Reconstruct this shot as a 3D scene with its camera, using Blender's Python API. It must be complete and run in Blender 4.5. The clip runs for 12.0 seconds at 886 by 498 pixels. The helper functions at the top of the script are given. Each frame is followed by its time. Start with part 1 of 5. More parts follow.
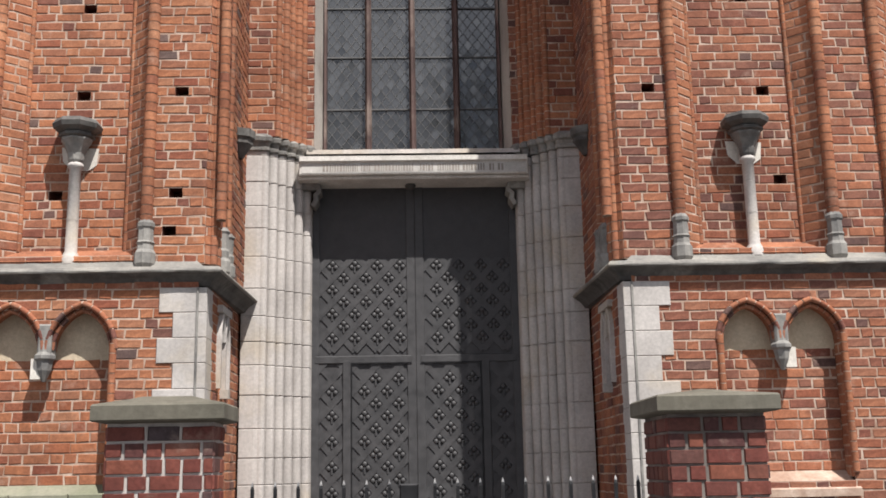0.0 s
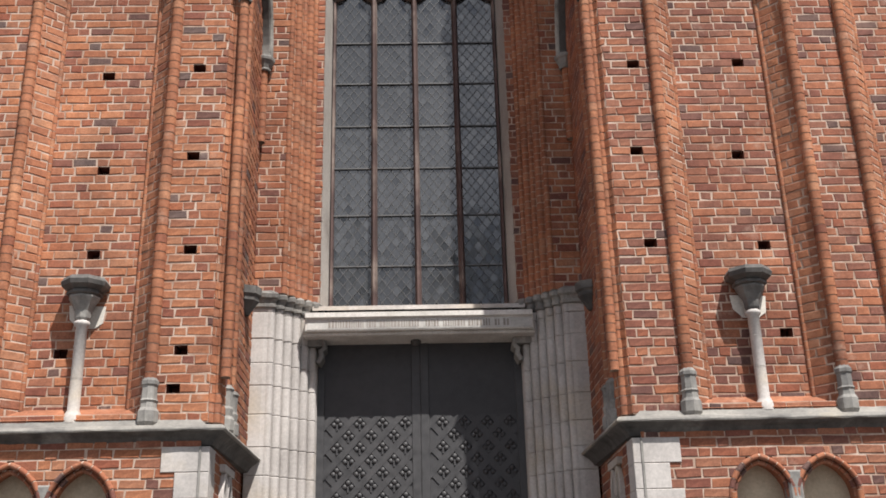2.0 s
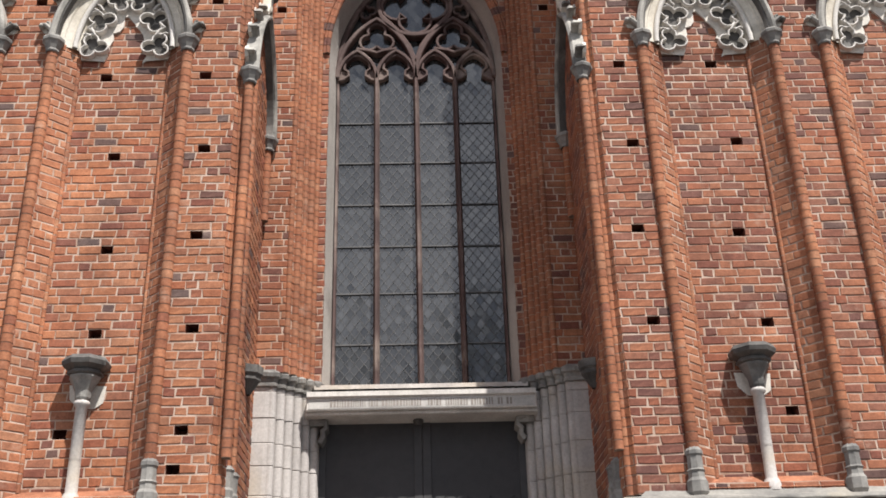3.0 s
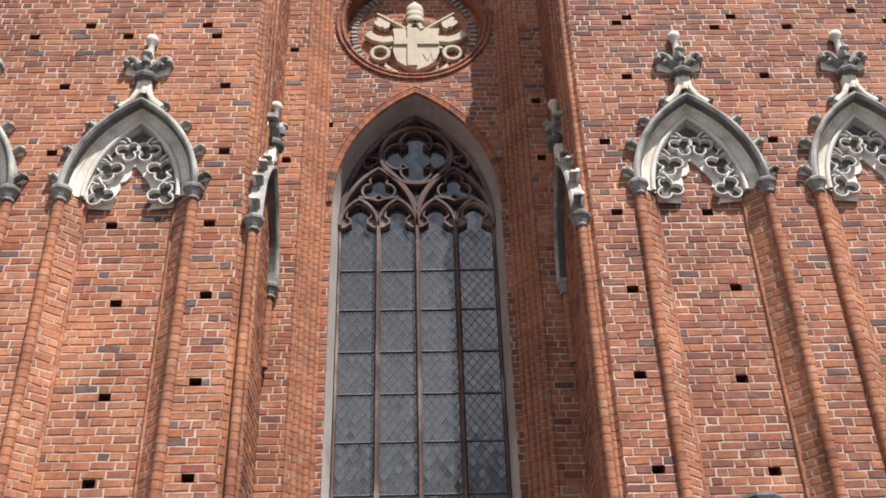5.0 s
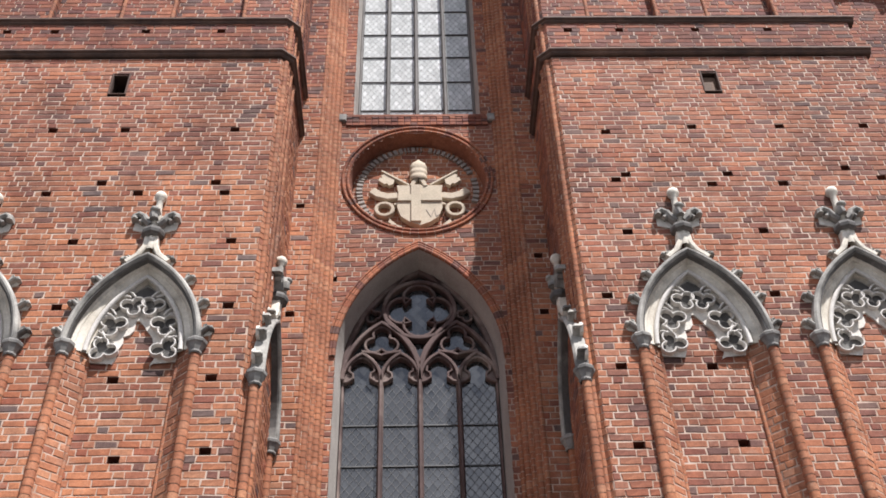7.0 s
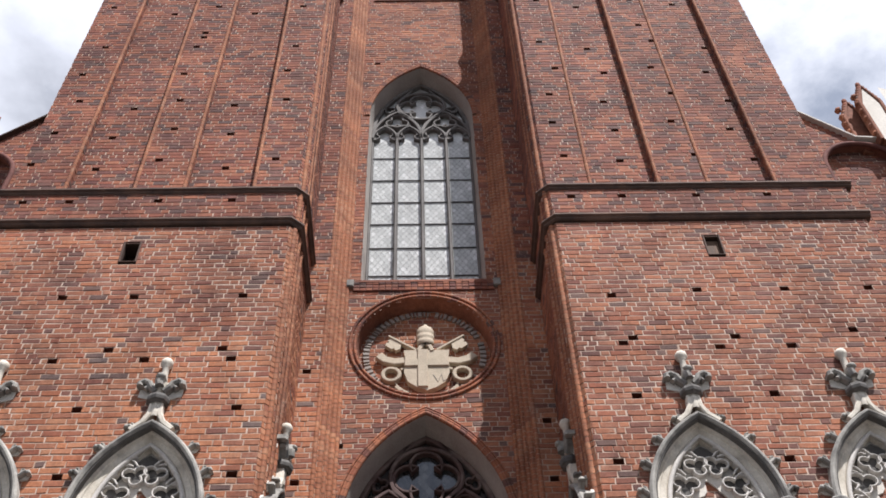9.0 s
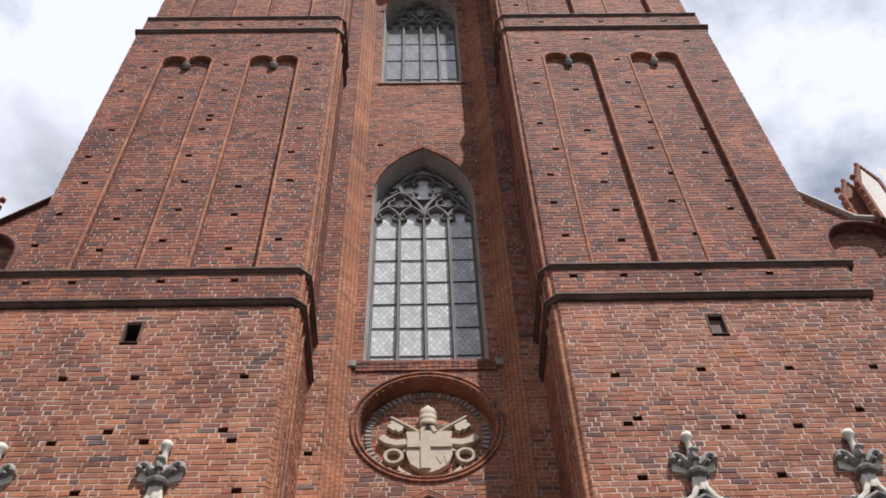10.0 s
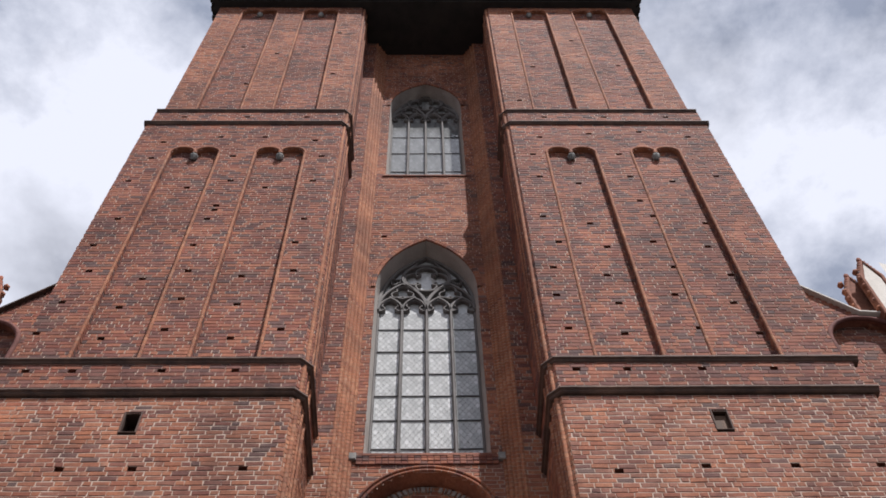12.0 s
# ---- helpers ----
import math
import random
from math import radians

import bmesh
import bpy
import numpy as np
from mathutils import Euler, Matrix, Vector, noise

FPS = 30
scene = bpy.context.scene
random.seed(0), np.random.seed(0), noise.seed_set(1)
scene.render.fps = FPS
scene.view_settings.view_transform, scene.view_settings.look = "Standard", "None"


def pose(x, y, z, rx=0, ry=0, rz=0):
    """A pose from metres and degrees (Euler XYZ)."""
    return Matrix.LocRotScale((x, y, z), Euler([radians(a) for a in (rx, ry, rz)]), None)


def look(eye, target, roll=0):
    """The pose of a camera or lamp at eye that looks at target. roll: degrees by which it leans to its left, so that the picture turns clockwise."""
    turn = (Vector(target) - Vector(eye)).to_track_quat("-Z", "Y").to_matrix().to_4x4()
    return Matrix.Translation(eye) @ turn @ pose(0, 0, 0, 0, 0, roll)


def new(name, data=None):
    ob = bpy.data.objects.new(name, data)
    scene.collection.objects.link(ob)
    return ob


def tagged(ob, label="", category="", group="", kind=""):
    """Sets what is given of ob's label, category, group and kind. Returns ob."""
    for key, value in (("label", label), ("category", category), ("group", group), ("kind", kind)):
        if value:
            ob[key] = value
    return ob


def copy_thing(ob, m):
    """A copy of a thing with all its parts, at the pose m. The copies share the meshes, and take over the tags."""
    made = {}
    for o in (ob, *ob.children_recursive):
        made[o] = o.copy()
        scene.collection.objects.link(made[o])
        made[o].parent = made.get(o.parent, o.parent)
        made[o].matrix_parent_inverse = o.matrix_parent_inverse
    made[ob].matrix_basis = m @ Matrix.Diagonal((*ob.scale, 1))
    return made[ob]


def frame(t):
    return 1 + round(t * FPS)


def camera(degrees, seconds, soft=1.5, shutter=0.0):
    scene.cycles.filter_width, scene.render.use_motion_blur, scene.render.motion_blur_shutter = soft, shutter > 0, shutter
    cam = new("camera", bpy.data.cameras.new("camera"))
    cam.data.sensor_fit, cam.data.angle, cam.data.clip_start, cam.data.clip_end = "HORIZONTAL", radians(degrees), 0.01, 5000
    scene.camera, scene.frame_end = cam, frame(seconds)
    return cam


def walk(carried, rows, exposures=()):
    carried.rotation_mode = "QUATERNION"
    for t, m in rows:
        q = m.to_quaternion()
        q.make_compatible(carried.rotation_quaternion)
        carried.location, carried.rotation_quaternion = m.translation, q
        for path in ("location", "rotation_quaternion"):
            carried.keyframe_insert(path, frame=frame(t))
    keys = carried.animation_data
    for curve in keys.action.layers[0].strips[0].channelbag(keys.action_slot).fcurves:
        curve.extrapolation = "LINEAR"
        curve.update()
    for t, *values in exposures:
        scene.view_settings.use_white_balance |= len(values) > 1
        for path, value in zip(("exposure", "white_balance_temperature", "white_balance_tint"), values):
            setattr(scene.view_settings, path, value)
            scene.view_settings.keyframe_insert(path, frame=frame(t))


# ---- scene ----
# ---------------------------------------------------------------- camera
EYE = 1.6
cam = camera(46.0, 12.0, 1.7)
ROWS = [
    (0.0, -1.81, 11.96, 1.10), (0.5, -1.77, 13.90, 1.18), (1.0, -1.74, 16.15, 1.25), (1.5, -1.71, 18.24, 1.34),
    (2.0, -1.69, 20.49, 1.43), (2.5, -1.68, 22.58, 1.52), (3.0, -1.68, 24.77, 1.61), (5.0, -1.90, 32.79, 1.75),
    (5.5, -1.99, 34.68, 1.76), (6.0, -2.05, 36.81, 1.75), (6.5, -2.05, 38.91, 1.79), (7.0, -2.01, 41.23, 1.84),
    (9.0, -1.93, 50.25, 2.18), (9.5, -1.94, 52.40, 2.25), (10.0, -2.00, 54.63, 2.38), (10.5, -2.04, 56.31, 2.40),
    (11.0, -2.11, 57.79, 2.34), (11.5, -2.15, 58.83, 2.17), (12.0, -2.05, 59.65, 1.88),
]
walk(cam, [(t, pose(0, 0, EYE, 0, 0, yaw) @ pose(0, 0, 0, 90 + pitch) @ pose(0, 0, 0, 0, 0, -roll)) for t, yaw, pitch, roll in ROWS],
     [(0.0, 0.60, 6400, 10), (2.5, 0.65, 6400, 10), (5.0, 0.85, 6280, 11), (7.0, 0.82, 6180, 12), (9.0, 0.54, 6180, 12), (12.0, 0.29, 6180, 13)])

# ---------------------------------------------------------------- light
SUN_SIDE, SUN_HEIGHT = 31.5, 60.0      # degrees to the right of the facade's normal, and above the ground
to_sun = Vector((math.sin(radians(SUN_SIDE)) * math.cos(radians(SUN_HEIGHT)), -math.cos(radians(SUN_SIDE)) * math.cos(radians(SUN_HEIGHT)), math.sin(radians(SUN_HEIGHT))))
sun = new("sun", bpy.data.lights.new("sun", "SUN"))
sun.data.energy, sun.data.angle, sun.data.color = 5.0, radians(0.55), (1.0, 0.96, 0.90)
sun.matrix_world = look(to_sun * 60, (0, 0, 0))

world = bpy.data.worlds.new("sky")
scene.world = world
world.use_nodes = True
wn, wl = world.node_tree.nodes, world.node_tree.links
wn.clear()
w_out, w_bg = wn.new("ShaderNodeOutputWorld"), wn.new("ShaderNodeBackground")
w_sky, w_co, w_map = wn.new("ShaderNodeTexSky"), wn.new("ShaderNodeTexCoord"), wn.new("ShaderNodeMapping")
w_n1, w_n2, w_r1, w_mix, w_gain = wn.new("ShaderNodeTexNoise"), wn.new("ShaderNodeTexNoise"), wn.new("ShaderNodeValToRGB"), wn.new("ShaderNodeMixRGB"), wn.new("ShaderNodeValToRGB")
w_sky.sky_type, w_sky.sun_disc = "NISHITA", False
w_sky.sun_elevation, w_sky.sun_rotation = radians(SUN_HEIGHT), math.atan2(to_sun.x, to_sun.y)
w_sky.dust_density, w_sky.air_density = 0.2, 0.8
w_map.inputs["Scale"].default_value = (-1.0, 1.0, 1.6)
w_map.inputs["Location"].default_value = (3.38, 0.56, 1.42)
w_n1.inputs["Scale"].default_value, w_n1.inputs["Detail"].default_value, w_n1.inputs["Roughness"].default_value = 2.2, 8, 0.55
w_n2.inputs["Scale"].default_value, w_n2.inputs["Detail"].default_value, w_n2.inputs["Roughness"].default_value = 3.4, 9, 0.6
w_r1.color_ramp.elements[0].position, w_r1.color_ramp.elements[1].position = 0.42, 0.55
w_r1.color_ramp.elements[0].color = (0.5, 0.5, 0.5, 1)
w_gain.color_ramp.elements[0].position, w_gain.color_ramp.elements[1].position = 0.40, 0.58
w_gain.color_ramp.elements[0].color, w_gain.color_ramp.elements[1].color = (11.0, 12.2, 15.0, 1), (29.0, 29.5, 31.5, 1)
wl.new(w_co.outputs["Generated"], w_map.inputs["Vector"])
for n in (w_n1, w_n2):
    wl.new(w_map.outputs["Vector"], n.inputs["Vector"])
wl.new(w_n1.outputs["Fac"], w_r1.inputs["Fac"])
wl.new(w_n2.outputs["Fac"], w_gain.inputs["Fac"])
wl.new(w_r1.outputs["Color"], w_mix.inputs["Fac"])
wl.new(w_sky.outputs["Color"], w_mix.inputs["Color1"])
wl.new(w_gain.outputs["Color"], w_mix.inputs["Color2"])
wl.new(w_mix.outputs["Color"], w_bg.inputs["Color"])
w_bg.inputs["Strength"].default_value = 0.025
wl.new(w_bg.outputs["Background"], w_out.inputs["Surface"])


# ---------------------------------------------------------------- materials
def nodes_of(name):
    m = bpy.data.materials.new(name)
    m.use_nodes = True
    t = m.node_tree
    return m, t.nodes, t.links, t.nodes["Principled BSDF"]


def ramp(n, stops):
    r = n.new("ShaderNodeValToRGB")
    e = r.color_ramp.elements
    while len(e) < len(stops):
        e.new(0.5)
    for i, (p, c) in enumerate(stops):
        e[i].position, e[i].color = p, (*c, 1)
    return r


def noise_tex(n, l, scale, detail=4, rough=0.55, stretch=None):
    co, t = n.new("ShaderNodeTexCoord"), n.new("ShaderNodeTexNoise")
    t.inputs["Scale"].default_value, t.inputs["Detail"].default_value, t.inputs["Roughness"].default_value = scale, detail, rough
    if stretch:
        mp = n.new("ShaderNodeMapping")
        mp.inputs["Scale"].default_value = stretch
        l.new(co.outputs["Object"], mp.inputs["Vector"])
        l.new(mp.outputs["Vector"], t.inputs["Vector"])
    else:
        l.new(co.outputs["Object"], t.inputs["Vector"])
    return t


def blend(n, l, a, b, fac, mode="MIX"):
    m = n.new("ShaderNodeMixRGB")
    m.blend_type = mode
    for sock, v in (("Color1", a), ("Color2", b), ("Fac", fac)):
        if isinstance(v, (int, float)):
            m.inputs[sock].default_value = v
        elif isinstance(v, tuple):
            m.inputs[sock].default_value = (*v, 1)
        else:
            l.new(v, m.inputs[sock])
    return m.outputs["Color"]


def bump(n, l, p, height, strength, distance):
    b = n.new("ShaderNodeBump")
    b.inputs["Strength"].default_value, b.inputs["Distance"].default_value = strength, distance
    l.new(height, b.inputs["Height"])
    l.new(b.outputs["Normal"], p.inputs["Normal"])


def brick_material(name, stops, single=False, rough=0.85, soot=0.35, lime_wash=0.45):
    """Fired clay: each brick its own tone, with burnt ones, spots and a chipped skin."""
    m, n, l, p = nodes_of(name)
    if single:
        src = n.new("ShaderNodeObjectInfo").outputs["Random"]
    else:
        src = n.new("ShaderNodeNewGeometry").outputs["Random Per Island"]
    r = ramp(n, stops)
    r.color_ramp.interpolation = "LINEAR"
    l.new(src, r.inputs["Fac"])
    grain = noise_tex(n, l, 38, 5, 0.65)
    gr = ramp(n, [(0.3, (0.72, 0.70, 0.70)), (0.7, (1.12, 1.1, 1.08))])
    l.new(grain.outputs["Fac"], gr.inputs["Fac"])
    c = blend(n, l, r.outputs["Color"], gr.outputs["Color"], 1.0, "MULTIPLY")
    mid_n = noise_tex(n, l, 11, 6, 0.7)
    mr = ramp(n, [(0.30, (0.76, 0.74, 0.72)), (0.68, (1.12, 1.14, 1.14))])
    l.new(mid_n.outputs["Fac"], mr.inputs["Fac"])
    c = blend(n, l, c, mr.outputs["Color"], 1.0, "MULTIPLY")
    big = noise_tex(n, l, 0.55, 5, 0.6)
    br = ramp(n, [(0.35, (1 - soot, 1 - soot * 1.1, 1 - soot * 1.1)), (0.62, (1.08, 1.06, 1.02))])
    l.new(big.outputs["Fac"], br.inputs["Fac"])
    c = blend(n, l, c, br.outputs["Color"], 1.0, "MULTIPLY")
    patch = noise_tex(n, l, 1.7, 6, 0.65)
    pr = ramp(n, [(0.34, (0.74, 0.72, 0.76)), (0.60, (1.08, 1.05, 1.04))])
    l.new(patch.outputs["Fac"], pr.inputs["Fac"])
    c = blend(n, l, c, pr.outputs["Color"], 1.0, "MULTIPLY")
    lime = noise_tex(n, l, 3.1, 7, 0.7)
    lr = ramp(n, [(0.58, (0, 0, 0)), (0.76, (lime_wash, lime_wash, lime_wash))])
    l.new(lime.outputs["Fac"], lr.inputs["Fac"])
    c = blend(n, l, c, (0.50, 0.38, 0.30), lr.outputs["Color"])
    l.new(c, p.inputs["Base Color"])
    p.inputs["Roughness"].default_value = rough
    p.inputs["Specular IOR Level"].default_value = 0.25
    bump(n, l, p, grain.outputs["Fac"], 0.5, 0.006)
    return m


def stone_material(name, light, dark, stain, amount, scale=1.6, rough=0.8, spots=28):
    m, n, l, p = nodes_of(name)
    a, b, g = noise_tex(n, l, scale, 7, 0.62, (1, 1, 0.55)), noise_tex(n, l, scale * 0.45, 6, 0.6), noise_tex(n, l, spots, 6, 0.7)
    ra = ramp(n, [(0.32, dark), (0.62, light)])
    l.new(a.outputs["Fac"], ra.inputs["Fac"])
    rb = ramp(n, [(0.62 - amount, (0, 0, 0)), (0.80 - amount * 0.5, (1, 1, 1))])
    l.new(b.outputs["Fac"], rb.inputs["Fac"])
    c = blend(n, l, ra.outputs["Color"], stain, rb.outputs["Color"])
    isl = n.new("ShaderNodeNewGeometry")
    ri = ramp(n, [(0, (0.86, 0.85, 0.84)), (1, (1.06, 1.05, 1.04))])
    l.new(isl.outputs["Random Per Island"], ri.inputs["Fac"])
    c = blend(n, l, c, ri.outputs["Color"], 1.0, "MULTIPLY")
    rg = ramp(n, [(0.3, (0.8, 0.8, 0.8)), (0.7, (1.08, 1.08, 1.08))])
    l.new(g.outputs["Fac"], rg.inputs["Fac"])
    c = blend(n, l, c, rg.outputs["Color"], 1.0, "MULTIPLY")
    l.new(c, p.inputs["Base Color"])
    p.inputs["Roughness"].default_value = rough
    p.inputs["Specular IOR Level"].default_value = 0.3
    bump(n, l, p, g.outputs["Fac"], 0.35, 0.006)
    return m


ORANGE = [(0.0, (0.42, 0.172, 0.088)), (0.20, (0.47, 0.212, 0.115)), (0.38, (0.37, 0.140, 0.075)), (0.54, (0.46, 0.230, 0.135)),
          (0.68, (0.31, 0.108, 0.066)), (0.82, (0.40, 0.188, 0.112)), (0.92, (0.26, 0.100, 0.070)), (0.965, (0.16, 0.095, 0.082)), (1.0, (0.17, 0.125, 0.115))]
BROWN = [(0.0, (0.32, 0.122, 0.074)), (0.20, (0.36, 0.152, 0.094)), (0.42, (0.25, 0.086, 0.060)), (0.58, (0.30, 0.130, 0.090)),
         (0.70, (0.165, 0.070, 0.062)), (0.80, (0.25, 0.115, 0.092)), (0.88, (0.150, 0.080, 0.072)), (0.94, (0.135, 0.085, 0.080)), (1.0, (0.22, 0.125, 0.098))]
ROLL = [(0.0, (0.42, 0.185, 0.100)), (0.5, (0.36, 0.150, 0.085)), (0.85, (0.46, 0.23, 0.135)), (1.0, (0.28, 0.110, 0.07))]
DARKRED = [(0.0, (0.16, 0.050, 0.042)), (0.35, (0.20, 0.066, 0.050)), (0.6, (0.10, 0.045, 0.045)), (0.8, (0.27, 0.095, 0.06)), (1.0, (0.07, 0.055, 0.062))]
brick_low = brick_material("orange_brick", ORANGE)
brick_low_piece = brick_material("orange_brick_piece", ORANGE, True)
brick_high = brick_material("brown_brick", BROWN, soot=0.36, lime_wash=0.15)
DULL = [(p, tuple(0.49 * a + 0.51 * b for a, b in zip(c, d))) for (p, c), (_, d) in zip(ORANGE, BROWN)]
brick_dull = brick_material("dull_red_brick", DULL)
brick_dull_piece = brick_material("dull_red_brick_piece", DULL, True)
brick_mid = brick_material("red_brown_brick", [(p, tuple(0.45 * a + 0.55 * b for a, b in zip(c, d))) for (p, c), (_, d) in zip(ORANGE, BROWN)], soot=0.36, lime_wash=0.25)
brick_roll = brick_material("moulded_brick", ROLL, soot=0.3)
brick_pier = brick_material("dark_red_brick", DARKRED, True, 0.6)
mortar = stone_material("lime_mortar", (0.56, 0.435, 0.355), (0.37, 0.245, 0.180), (0.28, 0.165, 0.115), 0.14, 5)
mortar_grey = stone_material("grey_mortar", (0.55, 0.51, 0.48), (0.36, 0.33, 0.31), (0.26, 0.23, 0.21), 0.12, 3)
lime_stone = stone_material("pale_limestone", (0.55, 0.515, 0.49), (0.39, 0.362, 0.345), (0.48, 0.41, 0.32), 0.12, 2.2)
white_stone = stone_material("whitened_stone", (0.70, 0.67, 0.63), (0.54, 0.51, 0.475), (0.45, 0.42, 0.38), 0.08, 2.4)
grey_stone = stone_material("weathered_grey_stone", (0.34, 0.325, 0.30), (0.16, 0.155, 0.15), (0.07, 0.068, 0.068), 0.16, 3.0)
ledge_stone = stone_material("grey_ledge_stone", (0.29, 0.275, 0.25), (0.13, 0.125, 0.12), (0.40, 0.34, 0.25), 0.08, 1.8)
gable_stone = stone_material("streaked_gable_stone", (0.76, 0.71, 0.62), (0.54, 0.48, 0.39), (0.16, 0.15, 0.14), 0.11, 3.2)
# Blackened stone of caps and collars; also paints shade under mouldings and in foils.
black_stone = stone_material("soot_and_shade_stone", (0.13, 0.122, 0.115), (0.055, 0.052, 0.05), (0.30, 0.29, 0.27), 0.06, 4.0)
cap_stone = stone_material("mossy_cap_stone", (0.150, 0.138, 0.110), (0.092, 0.086, 0.068), (0.20, 0.19, 0.155), 0.12, 3.0)
dark_ledge = stone_material("dark_tile_ledge", (0.110, 0.064, 0.048), (0.055, 0.036, 0.030), (0.17, 0.098, 0.07), 0.10, 3.0)
plaster = stone_material("pale_plaster", (0.72, 0.68, 0.62), (0.60, 0.56, 0.50), (0.45, 0.42, 0.38), 0.08, 1.4)
# Plaster darkened as a whole for the shade on the window soffits.
reveal_plaster = stone_material("shaded_reveal_plaster", (0.46, 0.425, 0.395), (0.34, 0.31, 0.285), (0.24, 0.21, 0.19), 0.1, 1.6)
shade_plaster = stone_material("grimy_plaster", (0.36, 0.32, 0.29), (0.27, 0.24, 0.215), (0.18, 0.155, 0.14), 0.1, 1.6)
cream_plaster = stone_material("cream_plaster", (0.60, 0.50, 0.37), (0.50, 0.41, 0.30), (0.38, 0.32, 0.25), 0.1, 2.0)
emblem_stone = stone_material("cream_carved_stone", (0.53, 0.45, 0.345), (0.44, 0.37, 0.285), (0.38, 0.33, 0.25), 0.06, 3.0)
mullion_stone = stone_material("red_brown_tracery", (0.120, 0.076, 0.070), (0.070, 0.046, 0.043), (0.30, 0.24, 0.21), 0.10, 3.0)
grey_tracery = stone_material("grey_tracery", (0.20, 0.188, 0.18), (0.12, 0.112, 0.108), (0.14, 0.13, 0.13), 0.10, 3.0)
rust_roof = stone_material("black_boarding", (0.030, 0.026, 0.025), (0.018, 0.016, 0.016), (0.04, 0.034, 0.03), 0.1, 2.0)
green_plinth = stone_material("mossy_plinth", (0.24, 0.24, 0.17), (0.17, 0.175, 0.12), (0.30, 0.28, 0.23), 0.12, 2.0)
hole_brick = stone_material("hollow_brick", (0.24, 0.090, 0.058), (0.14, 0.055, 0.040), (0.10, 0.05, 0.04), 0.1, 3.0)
hood_stone = stone_material("grey_hood_stone", (0.46, 0.44, 0.40), (0.22, 0.21, 0.195), (0.075, 0.072, 0.07), 0.15, 3.4)
face_stone = stone_material("grey_worn_lintel_stone", (0.60, 0.58, 0.55), (0.46, 0.44, 0.42), (0.30, 0.285, 0.27), 0.12, 3.0)
filled_slit = stone_material("brown_slit_filling", (0.17, 0.105, 0.07), (0.09, 0.06, 0.045), (0.06, 0.045, 0.04), 0.12, 5.0)
joint_dark = stone_material("dirty_mortar", (0.27, 0.235, 0.21), (0.15, 0.13, 0.12), (0.09, 0.08, 0.075), 0.14, 5.0)
# Dark colour that stands for the shade inside openings.
void_dark = stone_material("hollow_shade", (0.085, 0.050, 0.038), (0.05, 0.032, 0.026), (0.07, 0.05, 0.04), 0.1, 3.0)


def metal_material(name, base, rough, metallic, scale=9.0):
    m, n, l, p = nodes_of(name)
    t, g = noise_tex(n, l, scale, 6, 0.6), noise_tex(n, l, 1.1, 5, 0.6)
    r = ramp(n, [(0.3, tuple(c * 0.7 for c in base)), (0.7, tuple(c * 1.25 for c in base))])
    l.new(t.outputs["Fac"], r.inputs["Fac"])
    r2 = ramp(n, [(0.3, (0.85, 0.85, 0.85)), (0.7, (1.15, 1.12, 1.1))])
    l.new(g.outputs["Fac"], r2.inputs["Fac"])
    l.new(blend(n, l, r.outputs["Color"], r2.outputs["Color"], 1.0, "MULTIPLY"), p.inputs["Base Color"])
    rr = ramp(n, [(0.3, (rough - 0.1,) * 3), (0.7, (rough + 0.12,) * 3)])
    l.new(t.outputs["Fac"], rr.inputs["Fac"])
    l.new(rr.outputs["Color"], p.inputs["Roughness"])
    p.inputs["Metallic"].default_value = metallic
    bump(n, l, p, t.outputs["Fac"], 0.25, 0.003)
    return m


door_iron = metal_material("grey_iron_plate", (0.054, 0.053, 0.056), 0.6, 0.12)
door_dark = metal_material("dark_iron_ground", (0.046, 0.045, 0.048), 0.65, 0.1)
black_iron = metal_material("black_iron", (0.025, 0.025, 0.027), 0.5, 0.6)
lead = metal_material("lead_came", (0.11, 0.11, 0.112), 0.6, 0.2)
steel_tip = metal_material("bare_steel_tip", (0.42, 0.41, 0.40), 0.35, 0.9)


def glass_material(name, base, rough, ior):
    """Old dusty leaded glass: a grey film that takes the sun, a mirror skin, every quarry a little different."""
    m, n, l, p = nodes_of(name)
    isl = n.new("ShaderNodeNewGeometry")
    r = ramp(n, [(0, tuple(c * 0.78 for c in base)), (0.7, base), (1, tuple(min(c * 1.3, 0.72) for c in base))])
    l.new(isl.outputs["Random Per Island"], r.inputs["Fac"])
    l.new(r.outputs["Color"], p.inputs["Base Color"])
    p.inputs["Roughness"].default_value, p.inputs["IOR"].default_value = rough, ior
    t = noise_tex(n, l, 7, 3, 0.5)
    bump(n, l, p, t.outputs["Fac"], 0.12, 0.01)
    return m


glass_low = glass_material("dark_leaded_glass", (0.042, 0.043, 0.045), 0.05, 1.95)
# Darker copy of the pale glass, for the shade on the top window.
glass_top = glass_material("shaded_leaded_glass", (0.24, 0.245, 0.24), 0.08, 2.3)
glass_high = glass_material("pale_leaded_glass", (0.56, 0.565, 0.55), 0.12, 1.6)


def leaf_material():
    m, n, l, p = nodes_of("green_leaves")
    isl = n.new("ShaderNodeNewGeometry")
    r = ramp(n, [(0, (0.030, 0.055, 0.018)), (0.6, (0.055, 0.095, 0.028)), (1, (0.10, 0.14, 0.045))])
    l.new(isl.outputs["Random Per Island"], r.inputs["Fac"])
    l.new(r.outputs["Color"], p.inputs["Base Color"])
    p.inputs["Roughness"].default_value = 0.6
    return m


leaves = leaf_material()
bark = stone_material("grey_bark", (0.14, 0.11, 0.085), (0.08, 0.062, 0.05), (0.05, 0.045, 0.04), 0.12, 6)
